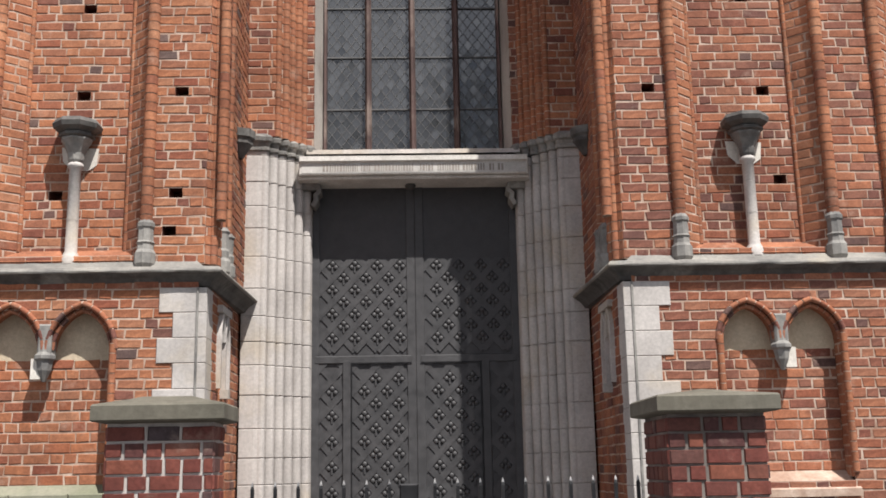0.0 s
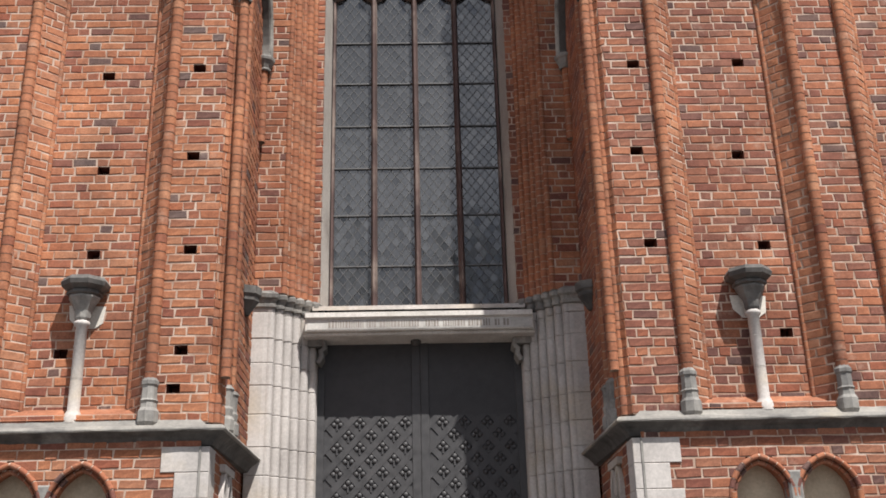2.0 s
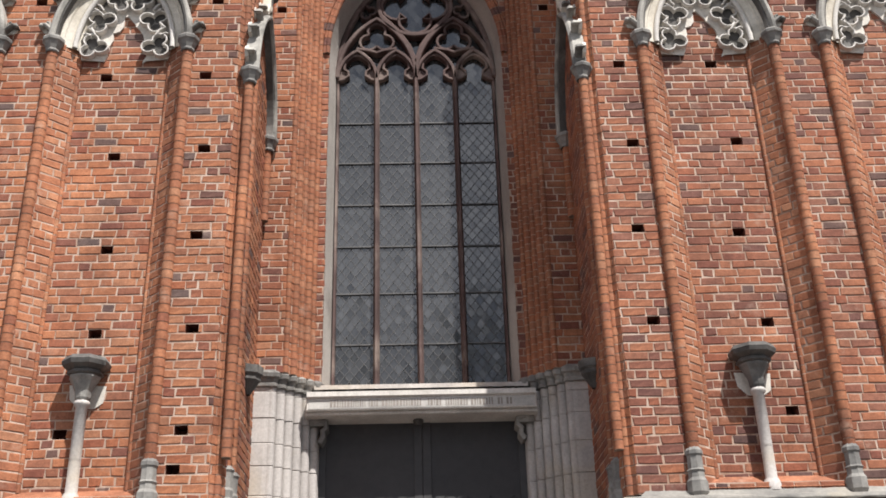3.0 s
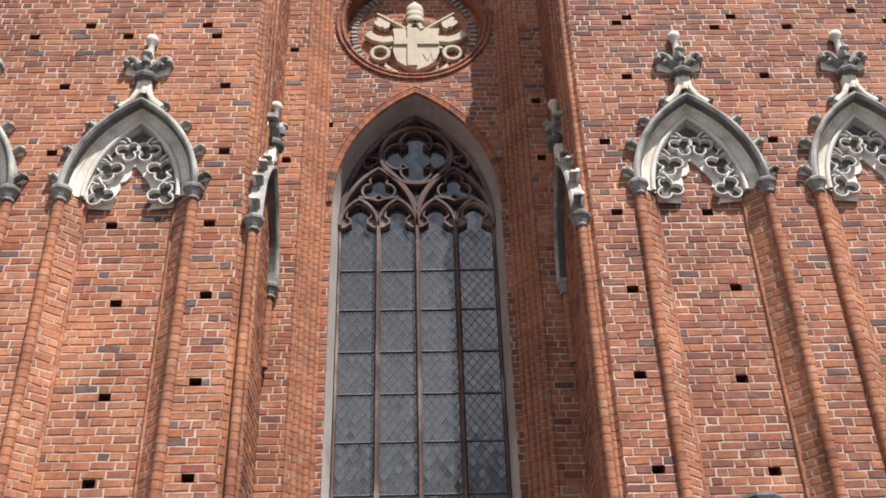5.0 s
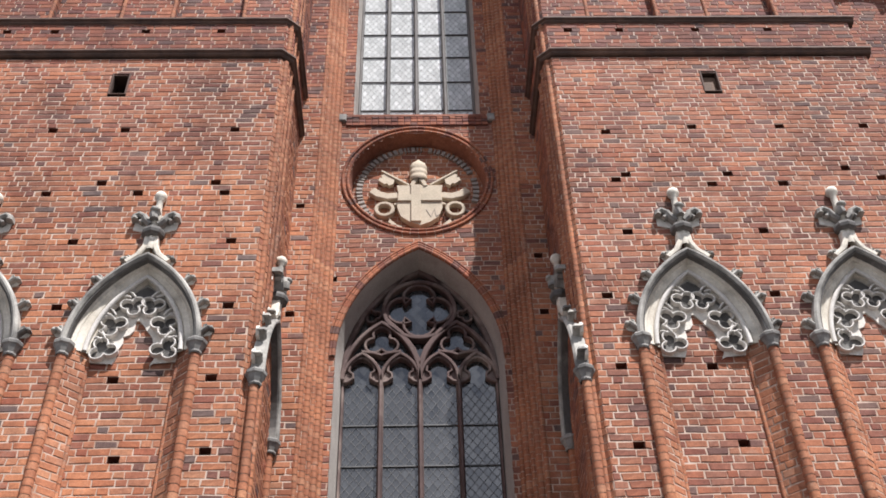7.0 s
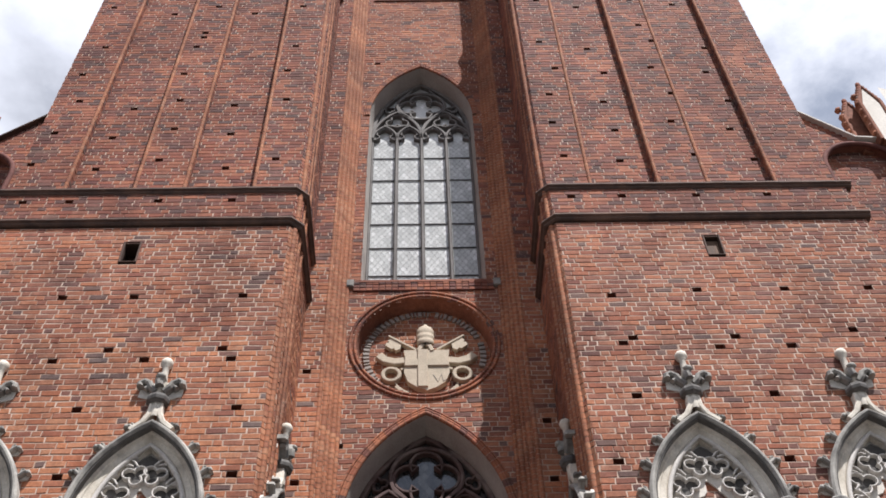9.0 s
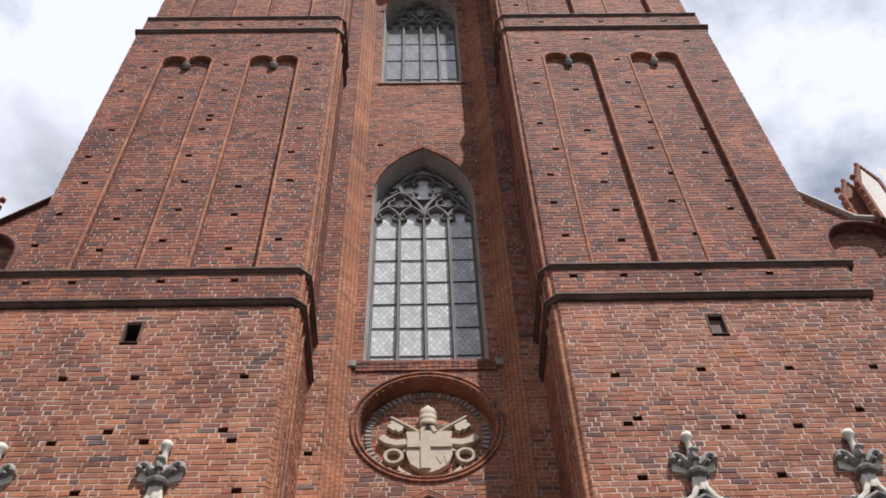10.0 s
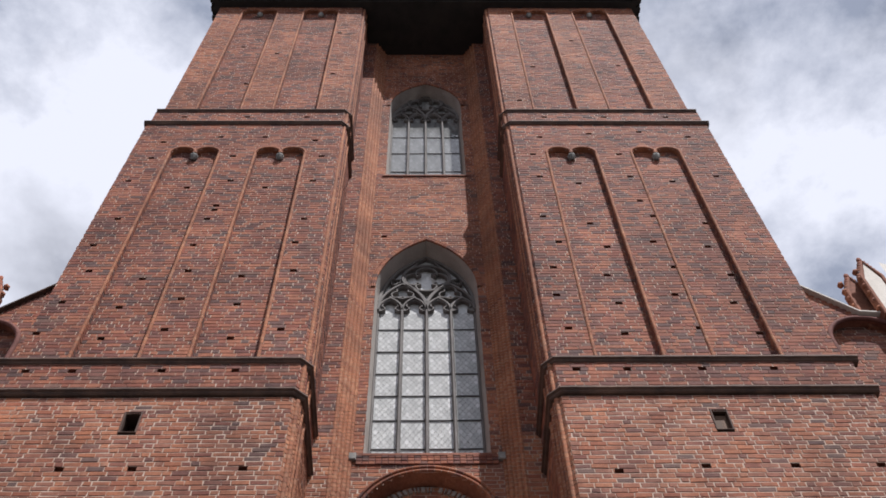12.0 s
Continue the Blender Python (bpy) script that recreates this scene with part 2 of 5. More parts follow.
paving = stone_material("grey_paving", (0.12, 0.116, 0.112), (0.075, 0.073, 0.07), (0.08, 0.076, 0.072), 0.12, 1.2)


# ---------------------------------------------------------------- mesh tools
class Shape:
    """Gathers corners and faces of one mesh."""

    def __init__(self):
        self.v, self.f, self.s = [], [], []

    def face(self, pts, smooth=False):
        b = len(self.v)
        self.v.extend(tuple(p) for p in pts)
        self.f.append(tuple(range(b, b + len(pts))))
        self.s.append(smooth)

    def grid(self, rows, closed=False, smooth=False):
        """A skin over rows of points of equal number; closed joins each row's end to its start."""
        b, n = len(self.v), len(rows[0])
        for r in rows:
            self.v.extend(tuple(p) for p in r)
        for i in range(len(rows) - 1):
            for j in range(n if closed else n - 1):
                k = (j + 1) % n
                self.f.append((b + i * n + j, b + i * n + k, b + (i + 1) * n + k, b + (i + 1) * n + j))
                self.s.append(smooth)

    def box(self, x0, x1, y0, y1, z0, z1, c=0.0):
        """A block; c is the chamfer of its front (low y) edges."""
        if c <= 0:
            q = [(x0, y0), (x1, y0), (x1, y1), (x0, y1)]
            self.grid([[(x, y, z0) for x, y in q], [(x, y, z1) for x, y in q]], True)
            b = len(self.v) - 8
            self.f += [(b + 3, b + 2, b + 1, b), (b + 4, b + 5, b + 6, b + 7)]
            self.s += [False, False]
            return
        r = lambda d, y: [(x0 + d, y, z0 + d), (x1 - d, y, z0 + d), (x1 - d, y, z1 - d), (x0 + d, y, z1 - d)]
        self.grid([r(0, y1), r(0, y0 + c), r(c, y0)], True)
        b = len(self.v)
        self.f += [(b - 4, b - 3, b - 2, b - 1), (b - 12, b - 9, b - 10, b - 11)]
        self.s += [False, False]

    def lathe(self, cx, cy, profile, n=10, a0=0.0, a1=360.0, smooth=True, sx=1.0, sy=1.0):
        """Turned about the upright through (cx, cy); profile of (radius, z)."""
        full = a1 - a0 >= 359.9
        angs = [radians(a0 + (a1 - a0) * k / n) for k in range(n if full else n + 1)]
        self.grid([[(cx + sx * r * math.cos(a), cy + sy * r * math.sin(a), z) for a in angs] for r, z in profile], full, smooth)

    def blob(self, c, r, n=6, m=4):
        rows = []
        for i in range(m + 1):
            t = math.pi * i / m
            rows.append([(c[0] + r[0] * math.sin(t) * math.cos(2 * math.pi * k / n), c[1] + r[1] * math.sin(t) * math.sin(2 * math.pi * k / n), c[2] + r[2] * math.cos(t)) for k in range(n)])
        self.grid(rows, True, True)

    def ribbon(self, pts, w, y0, y1, closed=False, c=0.4):
        """A chamfered bar that follows points (x, z) of an upright plane, from y0 (front) to y1."""
        n, rows = len(pts), []
        for i, (x, z) in enumerate(pts):
            a = pts[i - 1] if i or closed else pts[i]
            b = pts[(i + 1) % n] if i < n - 1 or closed else pts[i]
            dx, dz = b[0] - a[0], b[1] - a[1]
            d = math.hypot(dx, dz) or 1
            nx, nz = -dz / d, dx / d
            h, k = w / 2, w / 2 * (1 - c)
            e = y0 + (h - k)
            rows.append([(x + nx * o, y, z + nz * o) for o, y in ((-h, y1), (-h, e), (-k, y0), (k, y0), (h, e), (h, y1))])
        if closed:
            rows.append(rows[0])
        self.grid(rows)
        if not closed:
            self.face(rows[0]), self.face(rows[-1])

    def plate(self, pts, y0, y1):
        """A flat plate with outline (x, z), from y0 (front) to y1."""
        self.face([(x, y0, z) for x, z in pts])
        self.grid([[(x, y0, z) for x, z in pts], [(x, y1, z) for x, z in pts]], True)

    def tube(self, pts, r, n=8):
        rows = []
        for i, p in enumerate(pts):
            a, b = Vector(pts[max(i - 1, 0)]), Vector(pts[min(i + 1, len(pts) - 1)])
            d = (b - a).normalized()
            u = d.cross(Vector((0, 1, 0.01))).normalized()
            w = d.cross(u)
            rr = r[i] if isinstance(r, (list, tuple)) else r
            rows.append([tuple(Vector(p) + rr * (u * math.cos(2 * math.pi * k / n) + w * math.sin(2 * math.pi * k / n))) for k in range(n)])
        self.grid(rows, True, True)

    def turned(self, m):
        out = Shape()
        out.v, out.f, out.s = [tuple(m @ Vector(p)) for p in self.v], list(self.f), list(self.s)
        return out

    def mesh(self, name, material):
        me = bpy.data.meshes.new(name)
        me.from_pydata(self.v, [], self.f)
        me.polygons.foreach_set("use_smooth", self.s)
        me.materials.append(material)
        me.update()
        return me


def part(name, shape, material, parent=None, label="", kind=""):
    ob = new(name, shape.mesh(name, material))
    ob.parent = parent
    if parent is not None:
        ob.matrix_parent_inverse = parent.matrix_basis.inverted()
    return tagged(ob, label=label, kind=kind)


def thing(name, label, category, at=(0, 0, 0), group=""):
    ob = new(name)
    ob.empty_display_size = 0.2
    ob.location = at
    bpy.context.view_layer.update()
    return tagged(ob, label, category, group)


def arch(c, half, spring, apex, n=14):
    """Points (x, z) of a pointed arch from its left foot over the apex to its right foot."""
    h = apex - spring
    r = (half * half + h * h) / (2 * half)
    top = math.atan2(h, r - half)
    left = [(c - half + r - r * math.cos(top * k / n), spring + r * math.sin(top * k / n)) for k in range(n + 1)]
    return left + [(2 * c - x, z) for x, z in reversed(left[:-1])]


def arch_half(z, half, spring, apex):
    """Half the opening's width at height z."""
    if z <= spring:
        return half
    if z >= apex:
        return 0.0
    h = apex - spring
    r = (half * half + h * h) / (2 * half)
    return max(0.0, math.sqrt(max(r * r - (z - spring) ** 2, 0)) - (r - half))


def circle(cx, cz, r, n=20, a0=0.0, a1=360.0):
    full = a1 - a0 >= 359.9
    return [(cx + r * math.cos(radians(a0 + (a1 - a0) * k / n)), cz + r * math.sin(radians(a0 + (a1 - a0) * k / n))) for k in range(n if full else n + 1)]


def foil(cx, cz, r, lobes, turn=90.0, n=7, deep=0.52):
    """Outline of a foiled opening: lobes round a centre."""
    out = []
    rl = r * deep
    for k in range(lobes):
        a = turn + 360.0 * k / lobes
        lx, lz = cx + (r - rl) * math.cos(radians(a)), cz + (r - rl) * math.sin(radians(a))
        span = 118.0
        out += [(lx + rl * math.cos(radians(a - span + 2 * span * j / n)), lz + rl * math.sin(radians(a - span + 2 * span * j / n))) for j in range(n + 1)]
    return out


# ---------------------------------------------------------------- brickwork
COURSE, JOINT, LONG, SHORT = 0.110, 0.018, 0.290, 0.147
dice = random.Random(7)


def brick_shape(s, o, u, n, a, b, z0, z1, chamfer):
    """One brick on the wall's face, from a to b along u; its skin stands proud of the joints."""
    d = (0.0065 if chamfer else 0.0085) + dice.uniform(-0.003, 0.0040)
    t = dice.uniform(-0.002, 0.002)
    e = [dice.uniform(-0.0085, 0.0085) for _ in range(8)]
    q = [(a + e[0], z0 + e[1] * 0.8), (b + e[2], z0 + e[3] * 0.8), (b + e[4], z1 + e[5] * 0.8), (a + e[6], z1 + e[7] * 0.8)]
    if chamfer:
        cu = (a + b) / 2
        cz = (z0 + z1) / 2
        k = [(x + (0.007 if x < cu else -0.007), z + (0.007 if z < cz else -0.007)) for x, z in q]
        rings = [(q, -0.004), (q, max(d - 0.004, 0.0)), (k, d)]
    else:
        rings = [(q, -0.004), (q, d)]
    rows = [[(o[0] + u[0] * x + n[0] * (y + (t if i in (1, 2) and y > 0 else 0)), o[1] + u[1] * x + n[1] * (y + (t if i in (1, 2) and y > 0 else 0)), z)
             for i, (x, z) in enumerate(ring)] for ring, y in rings]
    s.grid(rows, True)
    c = len(s.v)
    s.f.append((c - 4, c - 3, c - 2, c - 1))
    s.s.append(False)


def free_spans(u0, u1, blocks):
    spans = [(u0, u1)]
    for a, b in blocks:
        spans = [p for x, y in spans for p in ((x, min(y, a)), (max(x, b), y)) if p[1] - p[0] > 0.03]
    return spans


PIECES = {}


def piece_mesh(length, k, material):
    if (length, k, material.name) not in PIECES:
        s = Shape()
        brick_shape(s, (0, 0), (1, 0), (0, -1), -length / 2 + JOINT / 2, length / 2 - JOINT / 2, JOINT / 2 - COURSE / 2, COURSE / 2 - JOINT / 2, True)
        PIECES[length, k, material.name] = s.mesh("brick", material)
    return PIECES[length, k, material.name]


def brick_wall(o, u, n, u0, u1, z0, z1, parent, material, blocked=None, chamfer=True, joint=None, single=None, label="", name="wall"):
    """A wall's face in courses of two stretchers and a header. o: a point of its foot, u: along it, n: out of it.
    blocked(z): spans kept free. single: a stretch (u, u, z, z) whose bricks are pieces of their own."""
    bed, skin, pieces, cells, seen = Shape(), Shape(), [], [], {}
    rows = int(round((z1 - z0) / COURSE))
    h = (z1 - z0) / rows
    for i in range(rows):
        a, b = z0 + i * h, z0 + (i + 1) * h
        zc = (a + b) / 2
        spans = free_spans(u0, u1, blocked(zc) if blocked else ())
        for p, q in spans:
            cells.append((p, q, a, b))
        x = u0 - (i % 2) * 0.225 - dice.uniform(0.0, 0.05) - 0.15
        k = dice.randrange(3)
        while x < u1:
            w = SHORT if k % 3 == 2 else LONG
            if dice.random() < 0.08:
                w = SHORT if w == LONG else LONG
            k += 1
            for p, q in spans:
                l, r = max(x, p), min(x + w, q)
                if r - l > 0.02:
                    whole = r - l > w - 0.002
                    if single and whole and single[0] < l and r < single[1] and single[2] < a and b < single[3] and len(pieces) < 300:
                        pieces.append(((l + r) / 2, zc, w))
                    else:
                        brick_shape(skin, o, u, n, l + (JOINT / 2 if l > p + 0.001 else 0.0), r - (JOINT / 2 if r < q - 0.001 else 0.0), a + JOINT / 2, b - JOINT / 2, chamfer)
            x += w
    for p, q, a, b in cells:
        corner = []
        for x, z in ((p, a), (q, a), (q, b), (p, b)):
            key = (round(x, 4), round(z, 4))
            if key not in seen:
                seen[key] = len(bed.v)
                bed.v.append((o[0] + u[0] * x, o[1] + u[1] * x, z))
            corner.append(seen[key])
        bed.f.append(tuple(corner))
        bed.s.append(False)
    wall = part(name, bed, joint or mortar, parent, label)
    if skin.f:
        part("brickwork", skin, material, wall, kind="stuff")
    angle = math.atan2(u[1], u[0])
    for x, z, w in pieces:
        ob = new("brick", piece_mesh(w, dice.randrange(6), brick_dull_piece if material is brick_dull else brick_low_piece))
        ob.parent = wall
        ob.matrix_basis = Matrix.Translation((o[0] + u[0] * x, o[1] + u[1] * x, z)) @ Matrix.Rotation(angle + dice.uniform(-0.008, 0.008), 4, "Z")
    return wall


def brick_shaft(cx, cy, r, z0, z1, parent, name="shaft", material=None, a0=0.0, a1=360.0, n=9):
    """A round moulding of shaped bricks, one to a course, with sunk joints."""
    s = Shape()
    rows = int(round((z1 - z0) / COURSE))
    h = (z1 - z0) / rows
    for i in range(rows):
        a = z0 + i * h
        k = r * (1 + dice.uniform(-0.02, 0.02))
        dx, dy = dice.uniform(-0.002, 0.002), dice.uniform(-0.002, 0.002)
        s.lathe(cx + dx, cy + dy, [(k, a + 0.006), (k, a + h - 0.006)], n, a0, a1, True)
    core = Shape()
    core.lathe(cx, cy, [(r * 0.88, z0), (r * 0.88, z1)], n, a0, a1, True)
    part("joint_core", core, mortar, parent)
    return part(name, s, material or brick_roll, parent, kind="stuff")


def voussoirs(pts, y, r, parent, name, material, label="", closed=False):
    """A moulded arch of shaped bricks set end to end along (x, z), with mortar between."""
    s, core = Shape(), Shape()
    line = [Vector((x, y, z)) for x, z in pts]
    if closed:
        line.append(line[0])
    for a, b in zip(line[:-1], line[1:]):
        gap = min(0.14, 0.006 / max((b - a).length, 0.01))
        k = r * dice.uniform(0.96, 1.05)
        s.tube([tuple(a.lerp(b, gap)), tuple(b.lerp(a, gap))], k, 8)
    core.tube([tuple(p + Vector((0, 0.004, 0))) for p in line], r * 0.86, 7)
    ob = part(name, s, material, parent, label, "stuff")
    part("arch_joint", core, mortar, ob)
    return ob


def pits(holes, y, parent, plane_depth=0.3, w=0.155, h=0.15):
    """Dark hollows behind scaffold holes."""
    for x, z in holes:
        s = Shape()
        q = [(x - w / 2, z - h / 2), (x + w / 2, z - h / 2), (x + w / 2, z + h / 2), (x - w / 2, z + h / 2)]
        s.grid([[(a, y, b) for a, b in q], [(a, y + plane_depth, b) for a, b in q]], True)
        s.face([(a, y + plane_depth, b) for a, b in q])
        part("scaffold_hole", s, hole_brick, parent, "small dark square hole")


def hole_blocks(holes, z, w=0.155):
    return [(x - w / 2, x + w / 2) for x, hz in holes if abs(hz - z) < 0.083]


def snap(holes, z0, z1, pair=True):
    """Holes moved to the courses of a wall, so that they take one and a half courses' height."""
    rows = int(round((z1 - z0) / COURSE))
    h = (z1 - z0) / rows
    return [(x, z0 + (math.floor((z - z0) / h) + 0.5) * h) for x, z in holes]


# ---------------------------------------------------------------- the tower's plan
XC = 0.055                      # the tower's axis
BASE, LOW, BAND, MID, TOP = 11.30, 11.50, 11.60, 11.75, 12.00      # fronts of the stages, bottom to top
SIDE, EDGE, OUT = 2.22, 2.36, 7.92                                  # half widths: recess, moulded inner corner, outer corner
OUT_HIGH = {-1: (7.77, 7.66), 1: (7.89, 7.76)}                       # outer corners of the middle and top stages, left and right
STRIP, PANEL, GLASS = 13.40, 13.85, 14.40                           # planes of the recess
Z1, Z2, Z3, Z4, Z5, ZE = 3.70, 16.12, 17.40, 28.55, 29.80, 40.05    # ledges and eaves

ground = Shape()
ground.grid([[(-400, y, 0), (400, y, 0)] for y in (-400, 400)])
tagged(part("ground", ground, paving), "worn grey stone paving round the church", "paving", kind="structure")

tower = thing("church_tower", "tall red brick gothic church tower with two broad buttresses", "church tower", (XC, 13, 0))

HOLES_LOW_L = [(-3.79, 7.07), (-3.81, 5.94), (-2.62, 5.94), (-2.65, 4.76), (-4.07, 4.76), (-2.71, 4.31), (-4.07, 9.52), (-3.84, 8.36), (-2.71, 9.51),
               (-2.65, 8.37), (-2.66, 7.14), (-5.63, 12.88), (-4.83, 13.12), (-4.24, 12.91), (-5.02, 11.83), (-2.92, 12.91), (-3.08, 13.12),
               (-2.71, 11.87), (-2.62, 10.7), (-4.99, 10.64), (-5.84, 14.29), (-4.68, 14.31), (-2.91, 14.32)]
HOLES_LOW_R = [(2.8, 5.96), (4.23, 5.99), (4.35, 4.81), (4.04, 9.63), (4.22, 8.43), (4.06, 7.13), (2.74, 9.59), (2.8, 8.39), (2.74, 7.2), (3.12, 14.23), (4.55, 14.25), (6.0, 14.29),
               (7.4, 14.32), (3.31, 13.24), (4.92, 13.25), (6.82, 13.26), (3.14, 13.05), (4.63, 13.01), (5.75, 13.03), (3.17, 11.98), (5.21, 11.97),
               (2.71, 10.79), (5.1, 10.76), (7.34, 13.07)]
HOLES_BAND = [(-7.28, 17.0), (-6.43, 17.0), (-4.81, 17.0), (-3.46, 17.0), (2.8, 17.0), (3.74, 17.0), (5.13, 17.0), (6.46, 17.0)]
HOLES_MID_L = [(-7.38, 25.03), (-7.15, 23.04), (-7.38, 21.89), (-5.92, 24.98), (-5.07, 23.06), (-5.16, 21.88), (-7.0, 27.43), (-7.11, 26.41), (-5.52, 27.74),
               (-5.0, 26.48), (-4.32, 27.74), (-2.94, 27.47), (-2.69, 26.47), (-4.84, 25.09), (-3.97, 25.01), (-2.79, 25.09), (-2.81, 23.08), (-2.9, 21.94),
               (-7.18, 20.73), (-6.03, 20.66), (-7.39, 19.58), (-6.25, 19.57), (-7.56, 18.5), (-6.33, 18.41), (-5.06, 20.77), (-4.99, 19.68), (-5.1, 18.52),
               (-3.93, 20.77), (-3.86, 19.64), (-3.8, 18.47), (-2.81, 20.8), (-2.82, 18.57), (-4.97, 23.70), (-4.97, 23.58)]
HOLES_MID_R = [(3.16, 27.69), (4.54, 27.96), (5.94, 28.0), (7.23, 27.73), (2.88, 26.64), (5.16, 26.64), (2.93, 25.27), (3.91, 25.16), (5.23, 25.3), (6.32, 25.28),
               (7.43, 25.29), (5.24, 24.0), (2.8, 23.18), (3.91, 23.11), (5.42, 23.22), (6.65, 23.13), (3.04, 22.02), (4.15, 21.95), (5.18, 22.02), (6.44, 21.96),
               (2.8, 20.87), (3.96, 20.8), (5.44, 20.88), (6.66, 20.79), (2.75, 19.72), (4.04, 19.64), (5.21, 19.75), (6.43, 19.63), (2.85, 18.57), (3.98, 18.52),
               (5.45, 18.6), (6.67, 18.51)]
HOLES_TOP = [(-6.18, 36.07), (-5.58, 32.63), (3.58, 34.18), (6.42, 34.24), (2.89, 30.93), (-2.9, 33.2), (-2.95, 37.1), (-4.9, 35.0), (5.1, 36.4)]
NICHES_LOW = [3.90, 6.36]        # distance of the niches' middles from the axis
NICHES_HIGH = [3.85, 6.10]
PAIR = 4.00                      # and of the paired niche of the base

# ---------------------------------------------------------------- buttresses
for side in (-1, 1):
    word = "left" if side < 0 else "right"
    inner, outer = XC + side * EDGE, XC + side * OUT
    lo, hi = min(inner, outer), max(inner, outer)
    X = (1, 0)
    face_brick = brick_low if side < 0 else brick_dull
    out_n = (0, -1)

    # base with a paired blind niche
    pc = XC + side * PAIR
    q, head = (0.96, 3.38) if side < 0 else (0.90, 3.32)          # width and crown of the niches

    def base_blocks(z):
        b = []
        if 1.45 < z < 3.0:
            b.append((pc - 0.74 * q, pc + 0.74 * q))
        elif 3.0 <= z < 3.50:
            w = arch_half(z - 0.03, 0.37 * q, 2.94, head + 0.03)
            b += [(pc - 0.40 * q - w, pc - 0.40 * q + w), (pc + 0.40 * q - w, pc + 0.40 * q + w)]
        return b
    base = brick_wall((0, BASE), X, out_n, min(XC + side * (EDGE + 0.02), outer), max(XC + side * (EDGE + 0.02), outer), 0.0, Z1, tower, face_brick, base_blocks,
                      single=(min(pc - side * 1.7, pc + side * 1.6), max(pc - side * 1.7, pc + side * 1.6), 1.3, 3.6), label="orange brick wall of the tower's foot")
    brick_wall((0, BASE + 0.22), X, out_n, pc - 0.74 * q, pc + 0.74 * q, 1.4, 2.86, tower, face_brick, name="niche_back")
    infill = Shape()
    for c in (pc - 0.40 * q, pc + 0.40 * q):
        o = arch(c, 0.345 * q, 2.94, head + 0.02)
        infill.face([(x, BASE + 0.215, z) for x, z in [(c - 0.345 * q, 2.84)] + o + [(c + 0.345 * q, 2.84)]])
    part("niche_plaster", infill, cream_plaster, base, "cream plaster in the niche heads")
    for c in (pc - 0.40 * q, pc + 0.40 * q):
        for w, y, r in ((0.385 * q, BASE - 0.004, 0.032), (0.335 * q, BASE + 0.04, 0.03)):
            voussoirs(arch(c, w, 2.94, head + (w - 0.335 * q) * 1.3, 6), y, r, base, "niche_arch", brick_dull, "moulded brick arch rim")
        sof = Shape()
        pts = arch(c, 0.335 * q, 2.94, head)
        sof.grid([[(x, BASE, z) for x, z in pts], [(x, BASE + 0.22, z) for x, z in pts]])
        part("niche_soffit", sof, brick_roll, base)
    for k in (-1, 1):
        brick_wall((pc + k * 0.74 * q, BASE), (0, 1), (-k, 0), 0, 0.22, 1.45, 3.0, tower, brick_roll, name="niche_jamb")
        brick_shaft(pc + k * 0.76 * q, BASE - 0.005, 0.04, 1.5, 3.0, base, "niche_roll")
    foot = Shape()
    foot.grid([[(pc - 0.74 * q, BASE + 0.22, 1.52), (pc + 0.74 * q, BASE + 0.22, 1.52)], [(pc - 0.80 * q, BASE - 0.03, 1.33), (pc + 0.80 * q, BASE - 0.03, 1.33)],
               [(pc - 0.80 * q, BASE - 0.03, 1.25), (pc + 0.80 * q, BASE - 0.03, 1.25)]])
    part("niche_sill", foot, green_plinth if side < 0 else mortar, base, "sloping sill")
    if side < 0:
        for j in range(9):
            s = Shape()
            xa = XC - OUT + j * 0.61
            s.box(xa + 0.004, xa + 0.606, BASE - 0.07, BASE + 0.02, 0.9, 1.43, 0.012)
            part("plinth_stone", s, green_plinth, base, "mossy plinth stone")
    corbel = Shape()
    corbel.box(pc - 0.075, pc + 0.075, BASE - 0.03, BASE + 0.15, 2.88, 3.22, 0.02)
    corbel.lathe(pc, BASE + 0.03, [(0.06, 3.02), (0.075, 2.92), (0.115, 2.88), (0.115, 2.845), (0.09, 2.82), (0.075, 2.72), (0.02, 2.60)], 8, smooth=False)
    part("corbel", corbel, grey_stone, base, "small grey stone corbel")
    patch = Shape()
    patch.box(pc + side * 0.03, pc + side * 0.14 + 0.005, BASE - 0.004, BASE + 0.15, 2.63, 2.85)
    part("mortar_patch", patch, plaster, base)

    # white corner stones
    z, k = 0.3, 0
    while z < 3.58:
        h = 0.275 if z < 3.2 else 3.60 - z
        long = (0.46 if k % 2 else 0.29) + dice.uniform(-0.03, 0.03)
        s = Shape()
        a, b = XC + side * (EDGE - 0.085), XC + side * (EDGE + long)
        s.box(min(a, b), max(a, b), BASE - 0.022, BASE + 0.34, z + 0.003, z + h - 0.002, 0.006)
        part("corner_stone", s, lime_stone, base, "whitened corner stone")
        z, k = z + h, k + 1
    line = Shape()
    line.box(XC + side * (EDGE + 0.015) - 0.012, XC + side * (EDGE + 0.015) + 0.012, BASE - 0.034, BASE, 0.3, 3.6)
    part("corner_roll", line, grey_stone, base)
    # flank of the base towards the portal, with a little stone tracery window
    flank = brick_wall((XC + side * (EDGE - 0.08), 0), (0, 1), (-side, 0), BASE + 0.3, STRIP + 0.1, 0.0, Z1, tower, face_brick, label="brick flank of the tower's foot")
    tr = Shape()
    fy0, fz0 = 12.05, 2.55
    for c in (fy0, fy0 + 0.30):
        tr.ribbon(arch(c, 0.13, 3.1, 3.42, 8), 0.05, 0, 0.08)
        tr.box(c - 0.155, c - 0.105, 0, 0.08, fz0, 3.1)
